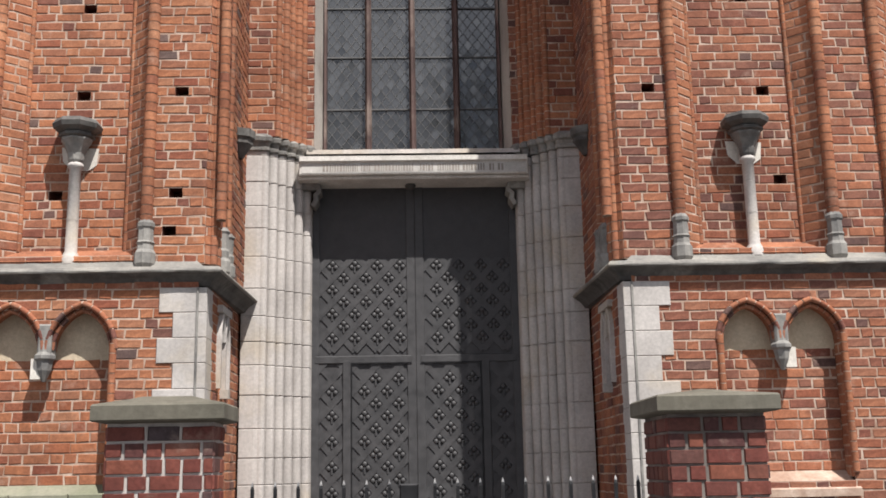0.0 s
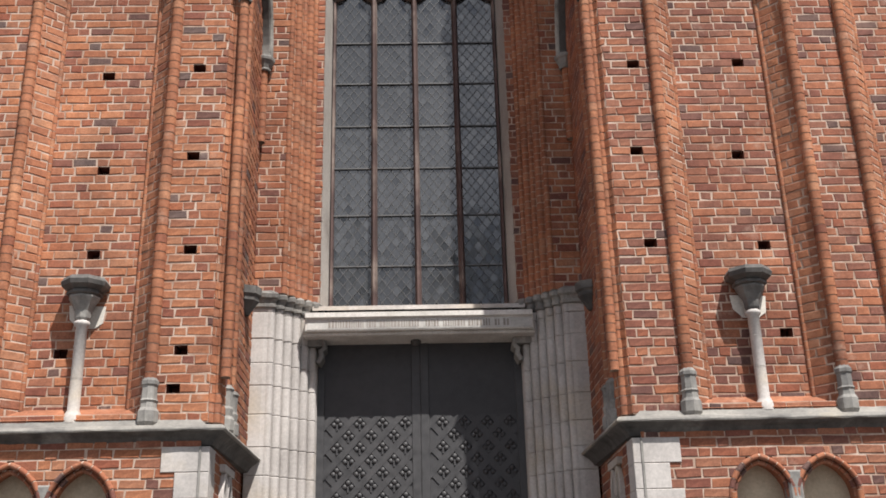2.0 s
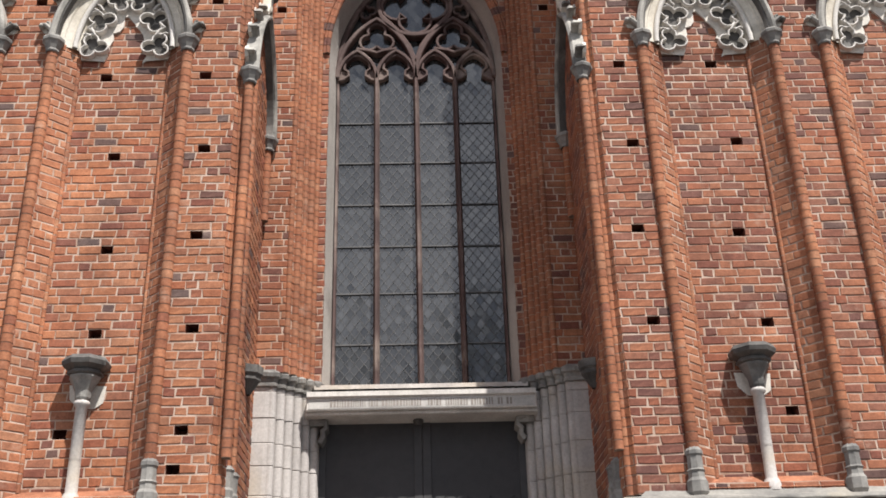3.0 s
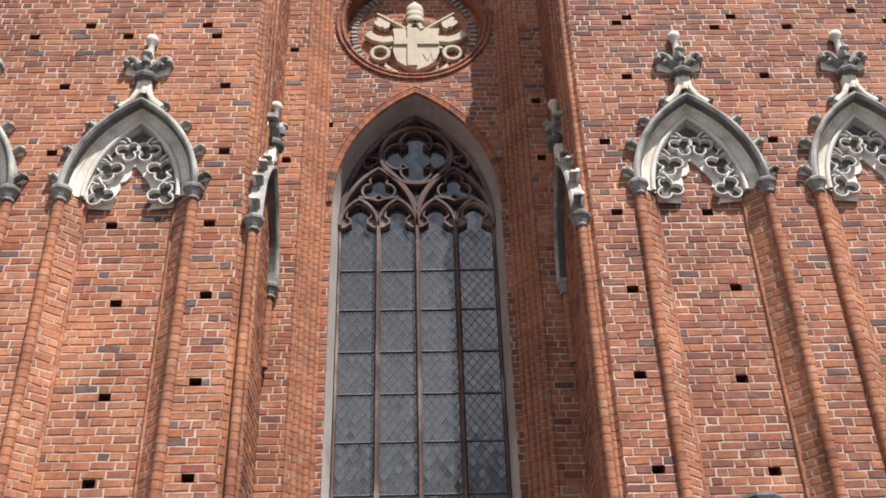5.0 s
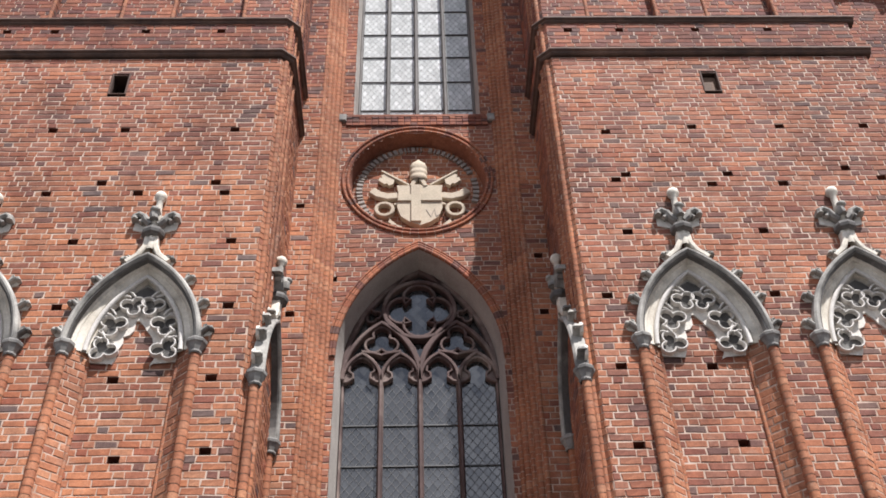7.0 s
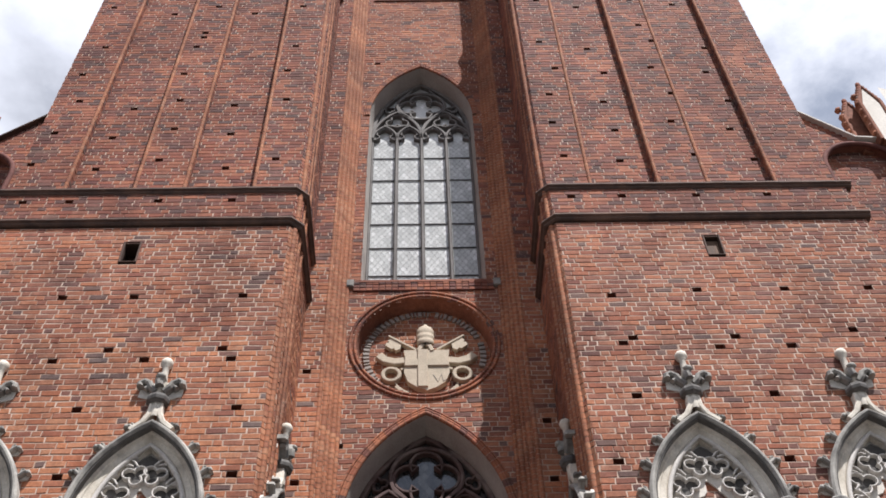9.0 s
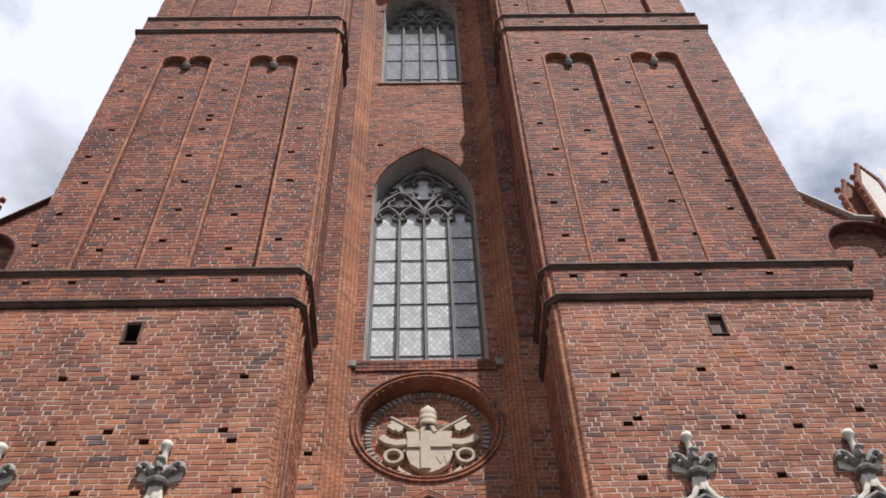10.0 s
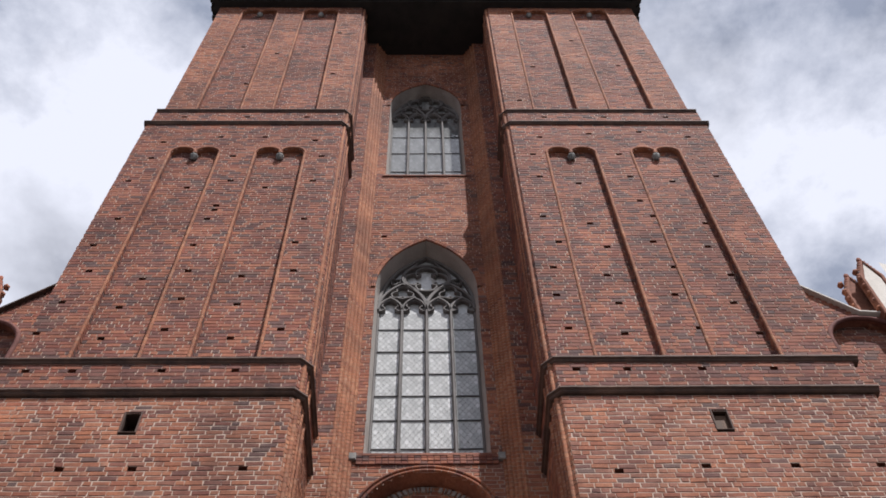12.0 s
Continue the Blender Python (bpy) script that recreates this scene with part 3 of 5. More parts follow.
        tr.ribbon(foil(c, 3.2, 0.09, 3), 0.025, 0.03, 0.08, True)
    tr.box(fy0 + 0.405, fy0 + 0.455, 0, 0.08, fz0, 3.1)
    tr.box(fy0 - 0.16, fy0 + 0.46, -0.01, 0.08, 3.42, 3.50)
    tr.box(fy0 + 0.09, fy0 + 0.2, -0.05, 0.08, fz0 - 0.1, fz0)
    m = Matrix(((0, side, 0, XC + side * (EDGE - 0.14)), (1, 0, 0, 0), (0, 0, 1, 0), (0, 0, 0, 1)))
    part("flank_tracery", tr.turned(m), lime_stone, flank, "small pale stone blind tracery")

    # lower stage: two tall niches, free wall above
    holes = snap(HOLES_LOW_L if side < 0 else HOLES_LOW_R, 3.9, Z2)
    mids = [XC + side * c for c in NICHES_LOW]

    def low_blocks(z):
        b = hole_blocks(holes, z)
        for c in mids:
            w = arch_half(z - 0.05, 0.86, 9.97, 11.50)
            w = min(w, 0.82) if z < 10.0 else w
            if w > 0 and z > 4.0:
                b.append((c - w, c + w))
        if abs(z - 15.45) < 0.27:
            b.append((XC + side * 5.03 - 0.15, XC + side * 5.03 + 0.15))
        return b
    ZB = 3.9 + 86 * (Z2 - 3.9) / 111
    low = brick_wall((0, LOW), X, out_n, lo, hi, 3.9, ZB, tower, face_brick, low_blocks,
                     single=(min(inner, XC + side * 3.2), max(inner, XC + side * 3.2), 4.0, 9.0), label="orange brick face of the tower's lower stage")
    brick_wall((0, LOW), X, out_n, lo, hi, ZB, Z2, tower, brick_mid, low_blocks, label="darker red-brown brick face above the gables")
    in_niche = lambda x: any(abs(x - c) < 0.57 for c in mids)
    pits([p for p in holes if not (in_niche(p[0]) and p[1] < 10.5)], LOW, low)
    for c in mids:
        mine = snap([p for p in holes if abs(p[0] - c) < 0.6 and p[1] < 10.5], 4.05, 11.40)

        def panel_blocks(z):
            w = arch_half(z, 0.60, 10.0, 11.30)
            return hole_blocks(mine, z) + [(c - 1, c - w), (c + w, c + 1)]
        back = brick_wall((0, LOW + 0.22), X, out_n, c - 0.60, c + 0.60, 4.05, 11.40, tower, face_brick, panel_blocks, name="niche_back")
        pits(mine, LOW + 0.22, low)
        for k in (-1, 1):
            d = Vector((-k * 0.24, 0.22)).normalized()
            brick_wall((c + k * 0.82, LOW), (d.x, d.y), (-k * abs(d.y), -abs(d.x)), 0, 0.325, 4.0, 10.02, tower, brick_roll, name="niche_jamb")
            brick_shaft(c + k * 0.885, LOW - 0.03, 0.072, 4.35, 9.85, low, "niche_shaft")
            brick_shaft(c + k * 0.60, LOW + 0.205, 0.03, 4.1, 10.0, low, "niche_roll")
            stub = Shape()
            stub.lathe(c + k * 0.885, LOW - 0.03, [(0.085, 3.84), (0.12, 3.90), (0.12, 4.02), (0.095, 4.06), (0.09, 4.12), (0.105, 4.14), (0.09, 4.16), (0.085, 4.30), (0.10, 4.32), (0.10, 4.36), (0.07, 4.40)], 8, smooth=False)
            part("shaft_foot", stub, grey_stone, low, "grey stone foot of a shaft")
        sill = Shape()
        sill.grid([[(c - 0.60, LOW + 0.22, 4.12), (c + 0.60, LOW + 0.22, 4.12)], [(c - 0.82, LOW - 0.02, 3.95), (c + 0.82, LOW - 0.02, 3.95)]])
        part("niche_sill", sill, brick_roll, low)
        con = Shape()
        cy, cx = LOW + 0.08, c + (0.03 if side < 0 else -0.02)
        con.lathe(cx, cy, [(0.115, 3.92), (0.115, 3.99), (0.09, 4.03), (0.07, 4.07), (0.068, 5.04), (0.092, 5.06), (0.092, 5.09), (0.07, 5.11)], 10)
        for jz in (4.42, 4.80):
            con.lathe(cx, cy, [(0.0715, jz), (0.0655, jz + 0.006), (0.0715, jz + 0.012)], 10)
        head = Shape()
        head.lathe(cx, cy, [(0.07, 5.10), (0.09, 5.14), (0.10, 5.22), (0.145, 5.32), (0.18, 5.37), (0.18, 5.39)], 8, smooth=False)
        cap = Shape()
        cap.lathe(cx, cy, [(0.17, 5.39), (0.205, 5.41), (0.205, 5.44), (0.185, 5.455), (0.265, 5.50), (0.28, 5.55), (0.25, 5.60), (0.0, 5.63)], 8, a0=22.5, a1=382.5, smooth=False)
        holder = part("console", con, lime_stone, tower, "slender pale stone column with a console on top")
        part("console_head", head, grey_stone, holder, "grey flared stone head")
        part("console_cap", cap, black_stone, holder, "blackened eight-sided cap")
        s = Shape()
        s.face([(cx + dx, LOW + 0.205, z) for dx, z in ((-0.19, 5.17), (-0.08, 5.06), (0.1, 5.05), (0.20, 5.12), (0.22, 5.32), (-0.21, 5.34))])
        part("mortar_patch", s, plaster, low)

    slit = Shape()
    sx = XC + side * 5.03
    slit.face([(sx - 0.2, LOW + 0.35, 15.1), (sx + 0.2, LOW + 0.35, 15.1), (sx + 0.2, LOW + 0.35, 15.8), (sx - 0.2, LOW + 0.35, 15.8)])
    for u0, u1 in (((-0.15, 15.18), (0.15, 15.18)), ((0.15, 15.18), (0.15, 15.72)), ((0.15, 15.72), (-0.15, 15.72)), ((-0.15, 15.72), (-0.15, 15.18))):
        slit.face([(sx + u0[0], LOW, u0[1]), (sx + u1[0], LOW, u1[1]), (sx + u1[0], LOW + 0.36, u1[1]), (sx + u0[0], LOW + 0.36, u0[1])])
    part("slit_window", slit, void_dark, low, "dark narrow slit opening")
    if side > 0:
        fill = Shape()
        fill.box(sx - 0.13, sx + 0.13, LOW + 0.07, LOW + 0.2, 15.2, 15.66, 0.02)
        fill.box(sx - 0.13, sx + 0.02, LOW + 0.03, LOW + 0.1, 15.2, 15.42, 0.02)
        part("slit_filling", fill, filled_slit, low, "brown rubble filling of the slit")
    s = Shape()
    s.ribbon([(sx - 0.14, 15.19), (sx + 0.14, 15.19), (sx + 0.14, 15.71), (sx - 0.14, 15.71)], 0.035, LOW - 0.022, LOW + 0.08, True)
    part("slit_frame", s, dark_ledge, low)

    # band between the two dark ledges, middle and top stages
    hb = snap([p for p in HOLES_BAND if p[0] * side > 0], Z2 + 0.1, 17.3)
    band = brick_wall((0, BAND), X, out_n, lo, hi, Z2 + 0.1, 17.3, tower, brick_high, lambda z: hole_blocks(hb, z), chamfer=False, label="brown brick band between dark ledges")
    pits(hb, BAND, band)
    for y, z0, z1, hl, foot_z in ((MID, Z3, Z4, HOLES_MID_L if side < 0 else HOLES_MID_R, 27.0), (TOP, Z5, ZE, [p for p in HOLES_TOP if p[0] * side > 0], 39.75)):
        hs = snap(hl, z0, z1)
        cs = [XC + side * c for c in NICHES_HIGH]

        def high_blocks(z):
            b = hole_blocks(hs, z)
            for c in cs:
                if z < foot_z - 0.32:
                    b.append((c - 0.63, c + 0.63))
                elif z < foot_z:
                    w = math.sqrt(max(0.0, 0.30 ** 2 - (z - foot_z + 0.30) ** 2))
                    b += [(c - 0.32 - w, c - 0.32 + w), (c + 0.32 - w, c + 0.32 + w)]
            return b
        far = XC + side * OUT_HIGH[side][z0 > 29]
        w = brick_wall((0, y), X, out_n, min(inner, far), max(inner, far), z0, z1, tower, brick_mid if z0 > 29 else brick_high, high_blocks, chamfer=False, label="brown brick face of an upper stage")
        free = [p for p in hs if not any(abs(p[0] - c) < 0.63 and p[1] < foot_z for c in cs)]
        pits(free, y, w)
        for c in cs:
            mine = [p for p in hs if abs(p[0] - c) < 0.63 and p[1] < foot_z]
            brick_wall((0, y + 0.13), X, out_n, c - 0.63, c + 0.63, z0, foot_z + 0.1, tower, brick_high, lambda z: hole_blocks(mine, z), chamfer=False, name="niche_back")
            pits(mine, y + 0.13, w)
            for k in (-1, 1):
                brick_wall((c + k * 0.63, y), (0, 1), (-k, 0), 0, 0.13, z0, foot_z - 0.3, tower, brick_high, name="niche_jamb", chamfer=False)
                brick_shaft(c + k * 0.655, y - 0.005, 0.04, z0, foot_z - 0.3, w, "niche_roll", brick_roll, n=6)
                sof = Shape()
                pts = circle(c + k * 0.32, foot_z - 0.30, 0.31, 14, 0, 180)
                sof.grid([[(x, y, z) for x, z in pts], [(x, y + 0.14, z) for x, z in pts]])
                sof.tube([(x, y - 0.005, z) for x, z in circle(c + k * 0.32, foot_z - 0.30, 0.345, 14, 0, 180)], 0.04, 6)
                part("niche_arch", sof, brick_roll, w)
            s = Shape()
            s.box(c - 0.035, c + 0.035, y - 0.005, y + 0.12, foot_z - 0.42, foot_z - 0.2)
            s.lathe(c, y + 0.06, [(0.05, foot_z - 0.3), (0.11, foot_z - 0.36), (0.11, foot_z - 0.41), (0.07, foot_z - 0.5), (0.02, foot_z - 0.56)], 8, smooth=False)
            part("corbel", s, grey_stone, w, "small grey stone corbel")
    far = XC + side * OUT_HIGH[side][0]
    hb2 = snap([(XC + side * d, 29.30) for d in (3.4, 5.1, 6.9)], Z4 + 0.1, Z5 - 0.1)
    band2 = brick_wall((0, MID + 0.1), X, out_n, min(inner, far), max(inner, far), Z4 + 0.1, Z5 - 0.1, tower, brick_high, lambda z: hole_blocks(hb2, z), chamfer=False, label="brown brick band below the top stage")
    pits(hb2, MID + 0.1, band2)

    # inner flank of the buttress, with its rounded corner
    for y, z0, z1, mat in ((LOW, 3.9, Z2, face_brick), (BAND, Z2, 17.3, brick_high), (MID, Z3, Z4, brick_high), (MID + 0.1, Z4, Z5, brick_high), (TOP, Z5, ZE, brick_high)):
        brick_wall((XC + side * SIDE, 0), (0, 1), (-side, 0), y + 0.16, STRIP, z0, z1, tower, mat, chamfer=z1 < 17, label="brick flank of a buttress")
        d = Vector((-side * 0.14, 0.16)).normalized()
        brick_wall((inner, y), (d.x, d.y), (-side * abs(d.y), -abs(d.x)), 0, 0.213, z0, z1, tower, brick_roll if z1 < 17 else brick_high, chamfer=False, name="corner_splay", label="splayed moulded brick corner")
        brick_shaft(XC + side * (SIDE + 0.06), y + 0.085, 0.05, z0, z1, tower, "corner_roll", brick_roll, n=7)
        brick_shaft(XC + side * (SIDE + 0.005), y + 0.30, 0.045, z0, z1, tower, "corner_roll", brick_roll, n=7)
        brick_shaft(XC + side * (SIDE + 0.005), y + 0.62, 0.05, z0, z1, tower, "flank_roll", n=7)
    for yy in (LOW + 0.30, LOW + 0.62):
        s = Shape()
        s.lathe(XC + side * SIDE, yy, [(0.07, 3.8), (0.10, 3.86), (0.10, 3.98), (0.075, 4.02), (0.085, 4.1), (0.07, 4.13), (0.075, 4.3), (0.09, 4.33), (0.05, 4.38)], 8, smooth=False)
        part("shaft_foot", s, grey_stone, tower, "grey stone foot of a shaft")
    # outer flank and the closed back
    s = Shape()
    om, ot = XC + side * OUT_HIGH[side][0], XC + side * OUT_HIGH[side][1]
    for y, z0, z1, far in ((BASE, 0, Z1, outer), (LOW, Z1, Z2, outer), (BAND, Z2, Z3, outer), (MID, Z3, Z4, om), (MID + 0.1, Z4, Z5, om), (TOP, Z5, ZE, ot)):
        s.face([(far, y, z0), (far, 24, z0), (far, 24, z1), (far, y, z1)])
        s.face([(inner, y + 0.45, z0), (far, y + 0.45, z0), (far, y + 0.45, z1), (inner, y + 0.45, z1)])
    part("outer_flank", s, brick_high, tower, "brick outer flank of the tower")
    # small dark bracket on the flank
    s = Shape()
    s.lathe(XC + side * (SIDE - 0.02), 12.75, [(0.04, 5.5), (0.09, 5.58), (0.16, 5.68), (0.16, 5.73), (0.19, 5.76), (0.19, 5.86), (0.0, 5.9)], 8, smooth=False)
    part("bracket", s, black_stone, tower, "blackened stone bracket")


# ---------------------------------------------------------------- ledges
def ledge(profile, front, side, end, material, label, name="ledge", corner=((EDGE + 0.02, 0.0, 0.4, 1.0), (SIDE, 0.14, 1.0, 0.4)), back=SIDE):
    """A moulding along a buttress's front, round its inner corner and back. profile: (out, z); corner: half width, depth and the two ways out."""
    path = [(XC + side * end, front, 0, -1)] + [(XC + side * w, front + d, -side * a, -b) for w, d, a, b in corner] + [(XC + side * back, STRIP - 0.002, -side, 0)]
    rows = [[(px + ox * o, py + oy * o, z) for o, z in profile] for px, py, ox, oy in path]
    s = Shape()
    steps = [rows[0]]
    n = 40
    for j in range(1, n + 1):
        steps.append([tuple(Vector(a).lerp(Vector(b), j / n) + Vector((0, 0, dice.uniform(-0.006, 0.006)))) for a, b in zip(rows[0], rows[1])])
    steps[-1] = rows[1]
    for a_row, b_row in zip(rows[1:-1], rows[2:]):
        for j in range(1, 6):
            steps.append([tuple(Vector(a).lerp(Vector(b), j / 5)) for a, b in zip(a_row, b_row)])
    s.grid(steps)
    s.face(steps[0])
    return part(name, s, material, tower, label)


for side in (-1, 1):
    ledge([(-0.1, 3.96), (-0.06, 3.92), (0.0, 3.865), (0.22, 3.815), (0.25, 3.785), (0.255, 3.770), (0.25, 3.755), (0.225, 3.748)], 11.42, side, OUT + 0.1, ledge_stone,
          "weathered grey stone string course", "ledge", ((EDGE, 0.0, 1.0, 1.0),), SIDE + 0.07)
    # Underside coloured black for the shade below the ledge.
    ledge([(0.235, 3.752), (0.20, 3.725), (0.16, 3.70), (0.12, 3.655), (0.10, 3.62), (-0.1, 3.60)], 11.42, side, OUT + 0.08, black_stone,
          "hollow under the string course, its shade painted black", "ledge_hollow", ((EDGE, 0.0, 1.0, 1.0),), SIDE + 0.07)
    om, ot = OUT_HIGH[side]
    for front, z, end, k in ((LOW, 16.24, OUT + 0.1, 0.8), (BAND + 0.02, 17.30, om + 0.16, 0.8), (MID, 28.62, om + 0.07, 0.72), (MID + 0.12, 29.74, om - 0.02, 0.72)):
        ledge([(-0.1, z + 0.17), (0.02, z + 0.10), (0.12 * k, z + 0.05), (0.13 * k, z + 0.02), (0.13 * k, z + 0.004), (0.08 * k, z - 0.025), (0.07 * k, z - 0.055), (0.03, z - 0.08), (-0.1, z - 0.09)], front, side, end, dark_ledge,
              "dark tiled string course")


# ---------------------------------------------------------------- stone gables over the niches
def leaf_hook(s, x, y, z, r, k):
    """A curled leaf that leaves the hood, bends out to the side k and drops its tip."""
    s.ribbon([(x - k * r * 0.25, z - r * 0.2), (x + k * r * 0.15, z + r * 0.20), (x + k * r * 0.45, z + r * 0.50), (x + k * r * 0.80, z + r * 0.50), (x + k * r * 0.90, z + r * 0.20)], r * 0.42, y - r * 0.45, y + r * 0.4, c=0.75)
    s.ribbon([(x + k * r * 0.05, z + r * 0.30), (x + k * r * 0.10, z + r * 0.75), (x + k * r * 0.35, z + r * 0.85)], r * 0.30, y - r * 0.30, y + r * 0.4, c=0.75)
    s.blob((x + k * r * 0.80, y - r * 0.30, z + r * 0.32), (r * 0.26, r * 0.25, r * 0.22), 6, 4)


def gable():
    """Hood, tracery, finial and capitals round the point between the feet."""
    g = thing("gable", "", "")
    hood = Shape()
    hood.grid([[(x, y, z) for x, z in arch(0, w, 0, w + 0.72)] for w, y in ((0.86, -0.05), (0.845, -0.01), (0.82, 0.015), (0.79, 0.02), (0.775, 0.045), (0.70, 0.075), (0.675, 0.10), (0.645, 0.105), (0.63, 0.135), (0.60, 0.14), (0.58, 0.215))])
    hood = part("order", hood, gable_stone, g, "cream and grey moulded stone arch")
    roll = Shape()
    roll.tube([(x, 0.085, z) for x, z in arch(0, 0.645, 0.0, 1.365)], 0.036, 8)
    part("inner_roll", roll, white_stone, g, "pale stone roll")
    top = Shape()
    top.ribbon(arch(0, 0.90, 0, 1.63), 0.085, -0.155, 0.03, c=0.7)
    part("hood_mould", top, hood_stone, g, "grey hood mould with black streaks")
    # Black strip that paints the shade under the overhanging hood.
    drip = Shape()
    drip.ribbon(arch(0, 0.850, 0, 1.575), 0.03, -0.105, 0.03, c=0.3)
    part("hood_hollow", drip, black_stone, g, "hollow under the hood, its shade painted black")
    pts = arch(0, 0.96, 0, 1.70, 20)
    for i in (2, 7, 12, 17):
        for k in (-1, 1):
            x, z = pts[i] if k < 0 else pts[-1 - i]
            crock = Shape()
            leaf_hook(crock, x, -0.06, z, 0.135, k)
            crock = part("crocket", crock, hood_stone, g, "curled stone leaf crocket")
            bed = Shape()
            bed.plate([(x + k * a, z + b) for a, b in ((-0.03, -0.05), (0.09, -0.03), (0.14, 0.06), (0.08, 0.15), (-0.02, 0.13))], -0.024, 0.02)
            part("mortar_patch", bed, plaster, crock)
    fin = Shape()
    fin.ribbon([(-0.30, 1.50), (-0.15, 1.64), (-0.075, 1.80), (-0.055, 2.02)], 0.085, -0.13, 0.02)
    fin.ribbon([(0.30, 1.50), (0.15, 1.64), (0.075, 1.80), (0.055, 2.02)], 0.085, -0.13, 0.02)
    fin.lathe(0, -0.07, [(0.07, 1.75), (0.085, 2.04), (0.06, 2.16), (0.085, 2.30), (0.075, 2.45), (0.055, 2.58), (0.05, 2.78), (0.085, 2.83), (0.10, 2.88), (0.08, 2.94), (0.02, 2.96)], 8)
    fin = part("finial", fin, gable_stone, g, "carved stone finial")
    col = Shape()
    col.lathe(0, -0.07, [(0.10, 1.99), (0.165, 2.03), (0.175, 2.08), (0.155, 2.14), (0.09, 2.17)], 8, smooth=False)
    part("finial_collar", col, black_stone, g, "blackened eight-sided collar")
    fl = Shape()
    for k in (-1, 1):
        fl.ribbon([(k * 0.05, 2.24), (k * 0.13, 2.33), (k * 0.17, 2.42), (k * 0.25, 2.47), (k * 0.31, 2.43), (k * 0.31, 2.37)], 0.10, -0.16, 0.0, c=0.7)
        fl.ribbon([(k * 0.08, 2.36), (k * 0.18, 2.38), (k * 0.23, 2.32)], 0.075, -0.13, 0.0, c=0.7)
    fl.ribbon([(0, 2.30), (-0.02, 2.40), (0.01, 2.50)], 0.12, -0.24, -0.05, c=0.7)
    fl.blob((0, -0.22, 2.47), (0.08, 0.06, 0.05), 6, 4)
    part("finial_leaf", fl, hood_stone, g)
    pl = Shape()
    pl.plate([(-0.33, 2.22), (-0.12, 2.16), (0.14, 2.16), (0.31, 2.22), (0.33, 2.45), (0.10, 2.52), (-0.14, 2.50), (-0.31, 2.47)], -0.024, 0.02)
    part("mortar_patch", pl, plaster, g)
    # hanging tracery: black faces paint foil shade on whitened ground, with thin arched ribs
    back = Shape()
    o, mid, i = arch(0, 0.585, 0.0, 1.30), arch(0, 0.40, -0.10, 0.90), arch(0, 0.27, -0.16, 0.60)
    wavy = [(x + 0.035 * math.sin(k * 1.3), z + 0.05 * math.sin(k * 1.1)) for k, (x, z) in enumerate(i)]
    back.grid([[(x, 0.185, z) for x, z in mid], [(x, 0.185, z) for x, z in wavy], [(x, 0.215, z) for x, z in wavy]])
    for k in (-1, 1):
        back.face([(k * 0.40, 0.185, -0.10), (k * 0.585, 0.185, 0.0), (k * 0.585, 0.185, -0.13), (k * 0.27, 0.185, -0.16)])
    # Grey strip along the arch; its colour paints the shade that falls there.
    shade = Shape()
    shade.grid([[(x, 0.187, z) for x, z in o], [(x, 0.187, z) for x, z in mid]])
    part("tracery_ground", shade, hood_stone, g, "grey streaked ground of the tracery, the arch's shade in its colour")
    part("tracery_back", back, plaster, g, "whitened ground of the tracery")
    tra, dk = Shape(), Shape()
    for x0, z0, r, turn in ((0.42, 0.06, 0.185, -20), (0.355, 0.49, 0.185, -48), (0.135, 0.84, 0.165, -75)):
        for k in (-1, 1):
            x = k * x0
            for q in range(3):
                a = radians(90 + k * turn + 120 * q)
                lx, lz = x + r * 0.56 * math.cos(a), z0 + r * 0.56 * math.sin(a)
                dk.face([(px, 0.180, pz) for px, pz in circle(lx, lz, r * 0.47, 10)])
                tra.ribbon(circle(lx, lz, r * 0.52, 14, math.degrees(a) - 130, math.degrees(a) + 130), 0.024, 0.10, 0.19, c=0.6)
            # crescent ribs that spring from the foil to the arch
            tra.ribbon([(x - k * 0.02, z0 + r * 0.9), (x + k * 0.03, z0 + r * 1.35), (x + k * 0.10, z0 + r * 1.6), (x + k * 0.02, z0 + r * 2.0)], 0.026, 0.085, 0.19, c=0.6)
            tra.ribbon([(x + k * 0.04, z0 + r * 0.9), (x + k * 0.11, z0 + r * 1.1), (x + k * 0.15, z0 + r * 1.0)], 0.024, 0.09, 0.19, c=0.6)
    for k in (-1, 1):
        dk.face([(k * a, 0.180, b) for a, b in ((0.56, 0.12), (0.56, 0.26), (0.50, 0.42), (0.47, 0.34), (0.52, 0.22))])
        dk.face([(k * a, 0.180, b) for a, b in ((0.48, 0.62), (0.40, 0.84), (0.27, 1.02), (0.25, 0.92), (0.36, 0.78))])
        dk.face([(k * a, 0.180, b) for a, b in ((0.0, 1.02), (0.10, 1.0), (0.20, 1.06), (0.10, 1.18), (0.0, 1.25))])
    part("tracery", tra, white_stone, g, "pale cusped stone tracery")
    part("tracery_hollow", dk, black_stone, g, "flat black faces for the shade in the tracery", "stuff")
    for k in (-1, 1):
        c = Shape()
        c.lathe(k * 0.885, -0.04, [(0.075, -0.18), (0.09, -0.16), (0.085, -0.13), (0.125, -0.03), (0.145, -0.01), (0.15, 0.03), (0.13, 0.06), (0.10, 0.08)], 8, smooth=False)
        part("capital", c, grey_stone, g, "grey stone capital")
    return g


